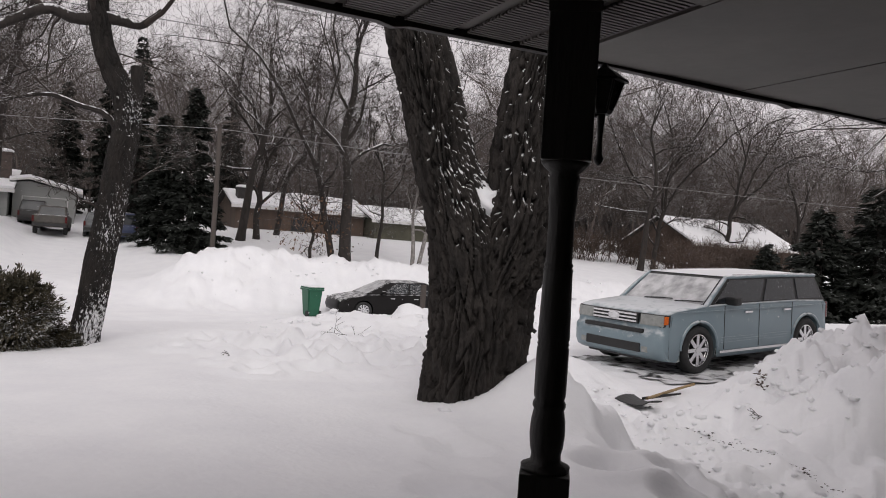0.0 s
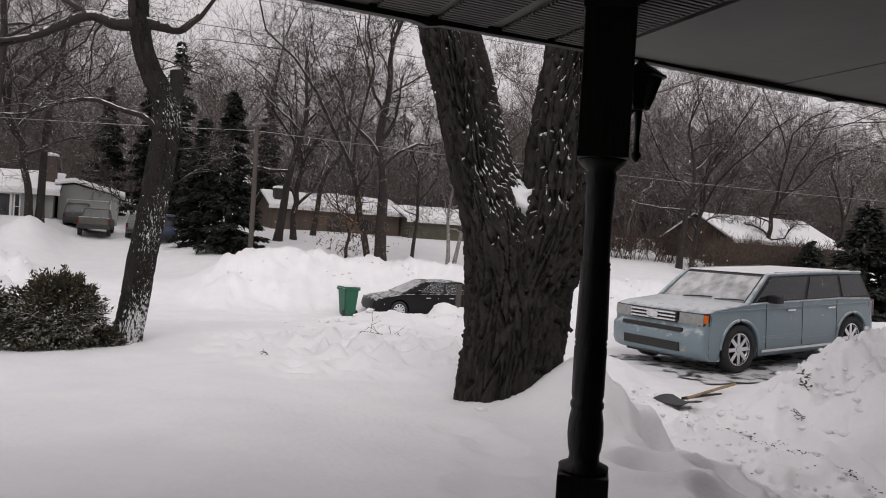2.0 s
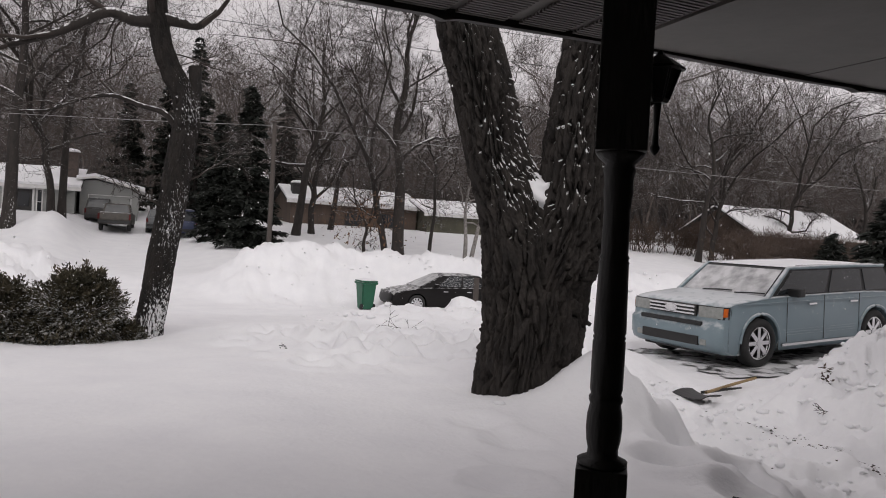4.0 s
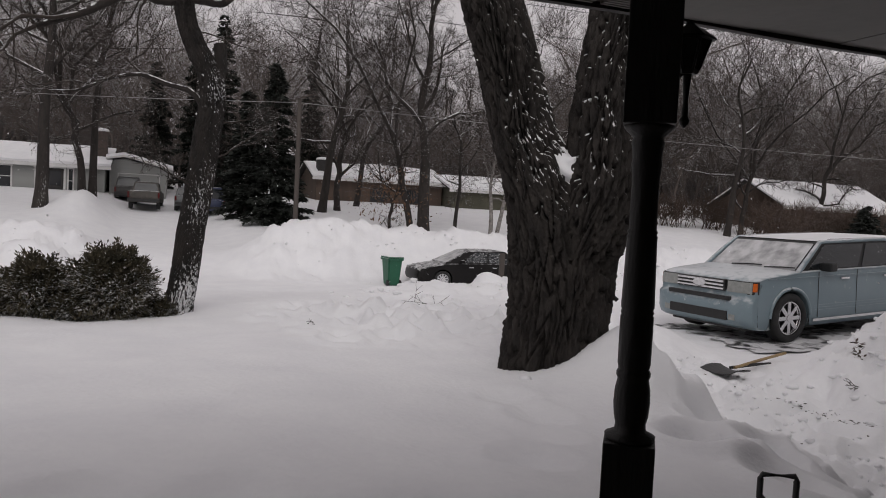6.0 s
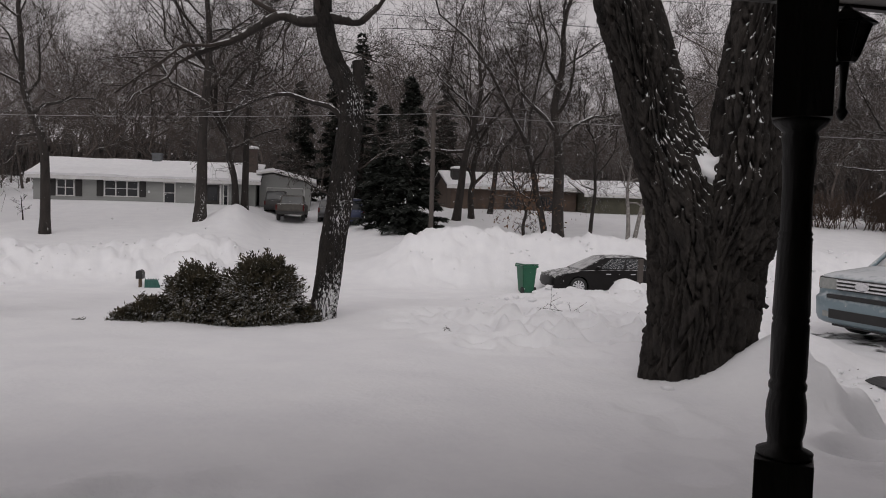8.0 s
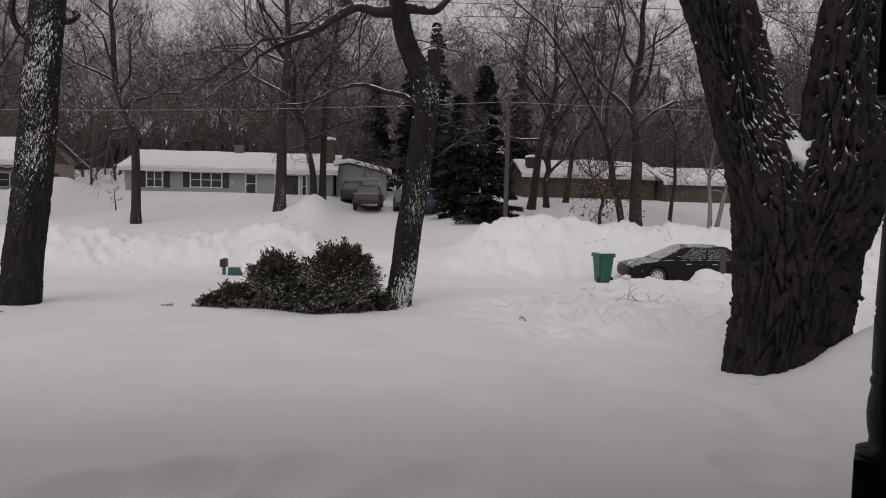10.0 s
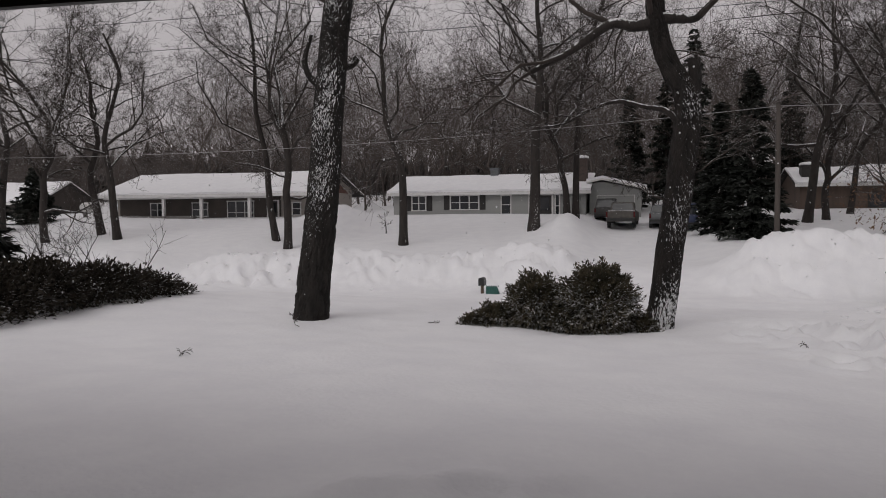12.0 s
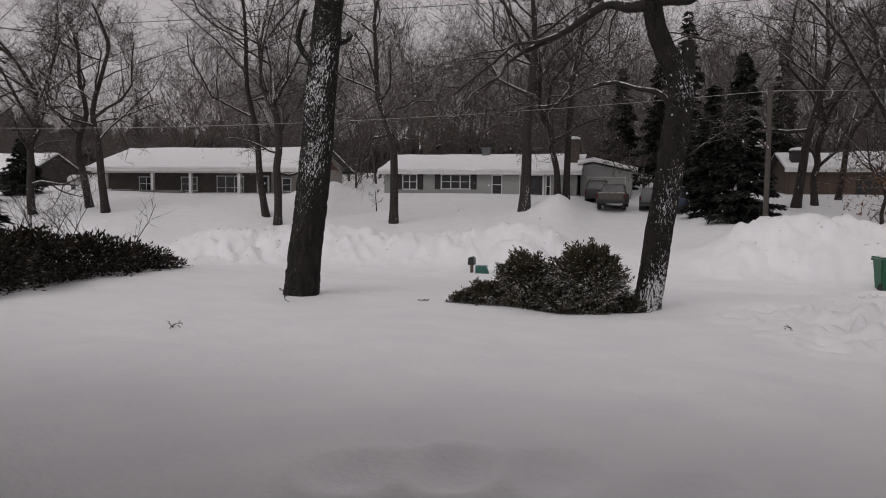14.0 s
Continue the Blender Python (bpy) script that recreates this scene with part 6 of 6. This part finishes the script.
def build_mailbox():
    x, y = at_azimuth(-12.70, 26.3)
    z = float(height(x, y))
    wood = material("weathered_post_wood", (0.16, 0.11, 0.075), (0.10, 0.07, 0.05), scale=7, rough=0.9, bump=0.4, stretch=(1, 1, 0.2))
    m = thing("mailbox", pose(x, y, z) @ Matrix.Scale(0.72, 4), "black mailbox on a brown wooden post in the snowbank", "mailbox")
    boxpart("post", -0.07, 0.07, -0.07, 0.07, -0.3, 0.38, wood, m, bevel=0.008)
    bm = bmesh.new()
    n = 10
    a = [(-0.15, 0.40), (0.15, 0.40)] + [(0.15 * math.cos(t), 0.66 + 0.15 * math.sin(t)) for t in np.linspace(0, math.pi, n)]
    f0 = [bm.verts.new((p, -0.26, q)) for p, q in a]
    f1 = [bm.verts.new((p, 0.26, q)) for p, q in a]
    bm.faces.new(f0)
    bm.faces.new(f1[::-1])
    for i in range(len(a)):
        bm.faces.new((f0[i], f1[i], f1[(i + 1) % len(a)], f0[(i + 1) % len(a)]))
    part("box", bm, BLACKTRIM, m)
    boxpart("door", -0.14, 0.14, -0.29, -0.265, 0.41, 0.78, BLACKTRIM, m, bevel=0.01)
    x2, y2 = at_azimuth(-11.75, 26.2)
    teal = material("teal_crate_plastic", (0.03, 0.12, 0.10), (0.02, 0.09, 0.075), scale=6, rough=0.5)
    c = thing("teal_crate", pose(x2, y2, float(height(x2, y2)) - 0.04) @ Matrix.Scale(0.85, 4), "small teal plastic crate half sunk in snow", "crate")
    boxpart("tub", -0.34, 0.25, -0.2, 0.2, 0, 0.34, teal, c, bevel=0.03)
    for k in range(6):
        boxpart("rib", -0.31 + 0.1 * k, -0.28 + 0.1 * k, -0.215, -0.203, 0.03, 0.40, teal, c)
    x3, y3 = at_azimuth(-11.05, 26.2)
    bm = bmesh.new()
    bmesh.ops.create_icosphere(bm, subdivisions=3, radius=0.24)
    for v in bm.verts:
        v.co *= 1 + 0.15 * noise.noise(v.co * 6)
    bmesh.ops.translate(bm, vec=(x3, y3, float(height(x3, y3)) + 0.16), verts=bm.verts[:])
    tagged(part("snow_lump", bm, SNOW_CAP, None, "", True), "rounded lump of snow beside the crate", "snow")


build_mailbox()

POLE = material("weathered_pole", (0.085, 0.072, 0.064), (0.055, 0.047, 0.042), scale=5, rough=0.9, bump=0.4, stretch=(1, 1, 0.1))


def build_pole_and_wires():
    x, y = at_azimuth(8.65, 33.0)
    p = thing("utility_pole", pose(x, y, float(height(x, y)) - 0.3), "weathered grey wooden utility pole", "pole")
    vv, ff = tubes([(np.array([[(0, 0, 0), (0.02, 0, 3.5), (0.0, 0, 6.6)]]), np.array([[0.115, 0.105, 0.095]]), 14)])
    raw("shaft", vv, ff, POLE, p)
    v, f = lathe([(0.10, 0), (0.13, 0.02), (0.12, 0.04)], 14)
    k = link("cap", v, f, POLE, p)
    k.matrix_local = pose(0, 0, 6.59)
    cable = material("black_cable", (0.03, 0.03, 0.03), (0.05, 0.05, 0.05), scale=3, rough=0.7)
    pale = material("snow_lined_cable", (0.35, 0.34, 0.34), (0.28, 0.27, 0.27), scale=3, rough=0.8)

    def wire(a, b, sag, r, mat, label):
        pts = []
        for t in np.linspace(0, 1, 40):
            pts.append((a[0] + (b[0] - a[0]) * t, a[1] + (b[1] - a[1]) * t, a[2] + (b[2] - a[2]) * t - sag * 4 * t * (1 - t)))
        vv, ff = tubes([(np.array([pts]), np.full((1, 40), r), 5)])
        tagged(raw("overhead_cable", vv, ff, mat), label, "cable", "overhead cables")
    yy = 30.0

    def pt(az, el, y=yy):
        xx = y * math.tan(radians(az))
        return (xx, y, EYE + math.hypot(xx, y) * math.tan(radians(el)))
    wire(pt(-50, 3.9), pt(8.6, 7.55, 33), 0.55, 0.011, pale, "thin snow-lined cable sagging above the street")
    wire(pt(8.6, 7.55, 33), pt(62, 4.0), 0.35, 0.011, pale, "thin snow-lined cable sagging above the street")
    for el, s in ((14.6, 0), (12.9, 0)):
        wire(pt(-50, el - 3.2), pt(40, el - 1.0), 0.3, 0.013, cable, "thin dark cable high above the street")
    wire(pt(30, 10.4), pt(62, 6.2), 0.25, 0.014, cable, "thin dark cable high above the street")


build_pole_and_wires()


def stick(bm_groups, a, b, r0, r1=None):
    bm_groups.append((np.array([[a, tuple((np.array(a) + np.array(b)) / 2 + np.array([0, 0, 0.004])), b]]), np.array([[r0, r0, r1 or r0]]), 8))


def build_yard_things():
    # snow shovel lying by the path
    wood = material("yellow_ash_handle", (0.34, 0.24, 0.11), (0.24, 0.165, 0.08), scale=9, rough=0.6, bump=0.2, stretch=(1, 1, 1))
    x, y = polar(42.3, 9.25)
    z = float(height(x, y))
    s = thing("snow_shovel", pose(x, y, z + 0.06, 0, 0, 12) @ Matrix.Scale(0.88, 4), "snow shovel with a black blade lying in the snow", "shovel")
    v, f = [], []
    n = 10
    for i in range(n + 1):
        for j in range(6):
            u, w = i / n - 0.5, j / 5
            v.append((-0.42 * w, u * 0.46, 0.02 + 0.05 * (2 * u) ** 2 * (1 - 0.4 * w) + 0.03 * math.sin(w * 3)))
    for i in range(n):
        for j in range(5):
            a = i * 6 + j
            f.append((a, a + 6, a + 7, a + 1))
    b = link("blade", v, f, BLACKTRIM, s, "black plastic blade")
    sol = b.modifiers.new("thick", "SOLIDIFY")
    sol.thickness = 0.012
    g = []
    stick(g, (-0.02, 0, 0.06), (1.25, 0.10, 0.16), 0.021)
    vv, ff = tubes(g)
    raw("handle", vv, ff, wood, s, label="yellowish wooden handle")
    g = []
    stick(g, (0.05, 0.12, 0.03), (0.62, -0.10, 0.10), 0.022, 0.012)
    vv, ff = tubes(g)
    raw("collar", vv, ff, BLACKTRIM, s)
    # shovel standing in the snow beside the porch
    x, y = polar(45.6, 3.1)
    z = EYE - 3.1 * math.tan(radians(16.7))
    t = thing("standing_shovel", pose(x, y, z - 0.03, 0, 0, -40) @ Matrix.Scale(0.85, 4), "shovel with a black grip standing upright in the snow", "shovel")
    vv, ff = tubes([(np.array([[(-0.075, 0, -0.11), (-0.075, 0, -0.02), (-0.068, 0, 0.0), (0.068, 0.0, 0.012), (0.075, 0, -0.01), (0.075, 0, -0.11)]]), np.full((1, 6), 0.014), 8)])
    raw("grip", vv, ff, BLACKTRIM, t)
    vv, ff = tubes([(np.array([[(-0.075, 0, -0.10), (0, 0, -0.17), (0.075, 0, -0.10)], [(0, 0, -0.16), (0, 0.02, -0.4), (0, 0.05, -0.7)]]), np.full((2, 3), 0.015), 8)])
    raw("shaft", vv, ff, BLACKTRIM, t)
    # scraper leaning behind the big trunk
    x, y = polar(33.2, 6.6)
    z = EYE - 6.6 * math.tan(radians(5.8))
    t = thing("snow_scraper", pose(x, y, z, 0, 0, -33), "black scraper leaning on the big trunk", "scraper")
    vv, ff = tubes([(np.array([[(-0.45, 0.1, -0.06), (-0.2, 0.0, -0.03), (0.0, 0, 0)]]), np.full((1, 3), 0.011), 6)])
    raw("rod", vv, ff, BLACKTRIM, t)
    boxpart("head", -0.065, 0.065, -0.015, 0.015, -0.018, 0.018, BLACKTRIM, t, bevel=0.006, m=pose(0, 0, 0, 0, 38, 0))
    # marker post between the trunk and the sedan
    x, y = at_azimuth(24.75, 19.5)
    m = thing("marker_post", pose(x, y, float(height(x, y)) - 0.2), "thin grey wooden marker post by the street", "post")
    boxpart("stake", -0.07, 0.07, -0.05, 0.05, 0, 1.9, POLE, m, bevel=0.01)
    # dead twigs and stalks lying on the snow
    rng = random.Random(91)
    for az, d, ln, label in ((38.8, 8.0, 0.35, "w"), (36.7, 8.1, 0.55, "w"), (18.6, 10.5, 0.6, "w"), (20.0, 10.6, 0.5, "w"), (50.1, 8.2, 0.18, "w"), (-27.6, 9.3, 0.22, "w"), (-16.8, 9.6, 0.12, "w"), (-35.7, 7.2, 0.16, "w"), (16.4, 7.6, 0.2, "w"), (25, 9.6, 0.3, "w"), (10.5, 8.6, 0.15, "w")):
        x, y = polar(az, d)
        t = thing("dead_twig", pose(x, y, float(height(x, y)) + 0.012, 0, 0, rng.uniform(0, 360)), "thin dead twig lying on the snow", "twig", "twigs on the snow")
        out = {}
        grow(rng, (-ln / 2, 0, 0), (1, 0.1, 0.05), ln, 0.006, 2, 4, out, (0, 0, 5, 3), wob=0.25, up=0.02)
        vv, ff = tubes(limb_groups(out))
        raw("stem", vv, ff, TWIGS, t)
    x, y = polar(49.95, 9.2)
    t = thing("dry_stalk", pose(x, y, float(height(x, y)) - 0.03), "dry brown plant stalk sticking out of the snow", "plant")
    v, f = needles(rng, 40, lambda g: (np.array([g.gauss(0, 0.04), g.gauss(0, 0.04), g.uniform(0.02, 0.2)]), np.array([g.gauss(0, 1), g.gauss(0, 1), 0.6])), 0.06)
    raw("leaves", v, f, BROWNWALL, t, smooth_faces=False)


build_yard_things()


def scatter_stuff():
    """Lumps of broken snow on the banks, and crumbs of dirt and leaf along the path."""
    t = (1 + 5 ** 0.5) / 2
    ico = np.array([(-1, t, 0), (1, t, 0), (-1, -t, 0), (1, -t, 0), (0, -1, t), (0, 1, t), (0, -1, -t), (0, 1, -t), (t, 0, -1), (t, 0, 1), (-t, 0, -1), (-t, 0, 1)]) / 1.9
    tri = np.array([(0, 11, 5), (0, 5, 1), (0, 1, 7), (0, 7, 10), (0, 10, 11), (1, 5, 9), (5, 11, 4), (11, 10, 2), (10, 7, 6), (7, 1, 8), (3, 9, 4), (3, 4, 2), (3, 2, 6), (3, 6, 8), (3, 8, 9), (4, 9, 5), (2, 4, 11), (6, 2, 10), (8, 6, 7), (9, 8, 1)])
    rng = np.random.RandomState(17)

    def strew(name, spots, lo, hi, flat, mat, label, category):
        vs, fs = [], []
        for i, (x, y) in enumerate(spots):
            s = rng.uniform(lo, hi) * rng.uniform(0.5, 1.3)
            v = ico * s * rng.uniform(0.65, 1.35, (12, 1)) * np.array([rng.uniform(0.7, 1.5), rng.uniform(0.7, 1.4), flat])
            vs.append(v + np.array([x, y, float(height(x, y)) + s * flat * 0.15]))
            fs.append(tri + 12 * i)
        tagged(raw(name, np.concatenate(vs), np.concatenate(fs), mat, smooth_faces=True), label, category, kind="stuff")
    far = [(x, rng.normal(29.0, 1.2)) for x in rng.uniform(-26, 26, 420) if abs(x - 0.2) > 3.2]
    near = [(rng.uniform(5, 11.5), rng.normal(16.2, 1.0)) for _ in range(110)] + [(rng.uniform(2.5, 6.5), rng.normal(11.5, 1.2)) for _ in range(60)]
    pile = [(rng.normal(9.0, 1.8), rng.normal(5.5, 0.8)) for _ in range(420)]
    strew("snow_lumps", far + near, 0.02, 0.085, 0.6, SNOW_CAP, "broken lumps of snow along the ploughed banks", "snow")
    strew("pile_lumps", pile, 0.02, 0.055, 0.6, SNOW_CAP, "shovelled lumps on the snow pile", "snow")
    path = []
    for _ in range(260):
        y = rng.uniform(3.2, 7.6)
        path.append((5.0 + 0.34 * (y - 4.6) + rng.normal(0, 0.35) + 0.1, y))
    strew("path_lumps", path[:150], 0.015, 0.05, 0.6, SNOW_CAP, "trodden crumbs of snow on the path", "snow")
    dirt = material("leaf_dirt", (0.07, 0.055, 0.045), (0.04, 0.032, 0.028), scale=9, rough=0.95)
    bits = path[150:200] + [(5.76 + 0.06 * (y - 4.9) + rng.normal(0, 0.05), y) for y in rng.uniform(3.9, 5.9, 230)] + [(rng.normal(10.3, 1.3), rng.normal(5.6, 0.5)) for _ in range(70)] + [(x, rng.normal(28.8, 1.0)) for x in rng.uniform(-24, 14, 110) if abs(x - 0.2) > 3.2]
    strew("dirt_crumbs", bits, 0.004, 0.012, 0.4, dirt, "dark crumbs of dirt and leaf in the snow", "dirt")


scatter_stuff()


def build_bare_asphalt():
    """Where the car has kept the snow off the drive."""
    asphalt = material("wet_dark_asphalt", (0.045, 0.044, 0.044), (0.022, 0.022, 0.022), scale=5, rough=0.55, bump=0.5, bump_scale=60, snow=0.9, snow_at=0.93, snow_scale=3.5, snow_soft=0.10)
    xs, ys = np.meshgrid(np.linspace(7.6, 13.2, 150), np.linspace(7.9, 11.0, 84))
    z = height(xs, ys) + 0.022
    rim = 1 - np.maximum(np.abs(xs - 10.45) / 2.5, np.abs(ys - 9.35 - 0.12 * (xs - 10.4)) / 1.25) + 0.20 * fbm(xs * 1.6, ys * 1.6, 4, 91)
    idx = np.arange(xs.size).reshape(xs.shape)
    q = np.stack([idx[:-1, :-1], idx[:-1, 1:], idx[1:, 1:], idx[1:, :-1]], -1)
    keep = rim[:-1, :-1] > 0
    ob = raw("bare_drive", np.stack([xs, ys, z], -1).reshape(-1, 3), q[keep], asphalt)
    tagged(ob, "dark wet asphalt bared of snow beneath the blue car", "road", kind="structure")


build_bare_asphalt()


def build_falling_snow():
    rng = np.random.RandomState(23)
    n = 2600
    az, d = np.radians(rng.uniform(-50, 60, n)), 3.5 + 32 * rng.random_sample(n) ** 0.8
    el = np.radians(rng.uniform(-6, 17, n))
    c = np.stack([d * np.sin(az), d * np.cos(az), EYE + d * np.tan(el)], -1)
    c = c[c[:, 2] > height(c[:, 0], c[:, 1]) + 0.3]
    r = rng.uniform(0.0025, 0.0065, len(c))[:, None]
    tip = np.array([(1, 0, 0), (-1, 0, 0), (0, 1, 0), (0, -1, 0), (0, 0, 1.3), (0, 0, -1.3)])
    tri = np.array([(0, 2, 4), (2, 1, 4), (1, 3, 4), (3, 0, 4), (2, 0, 5), (1, 2, 5), (3, 1, 5), (0, 3, 5)])
    v = (c[:, None] + tip[None] * r[:, None]).reshape(-1, 3)
    f = (tri[None] + 6 * np.arange(len(c))[:, None, None]).reshape(-1, 3)
    tagged(raw("falling_snow", v, f, SNOW_CAP), "fine white snowflakes drifting down through the air", "snow", kind="stuff")


build_falling_snow()
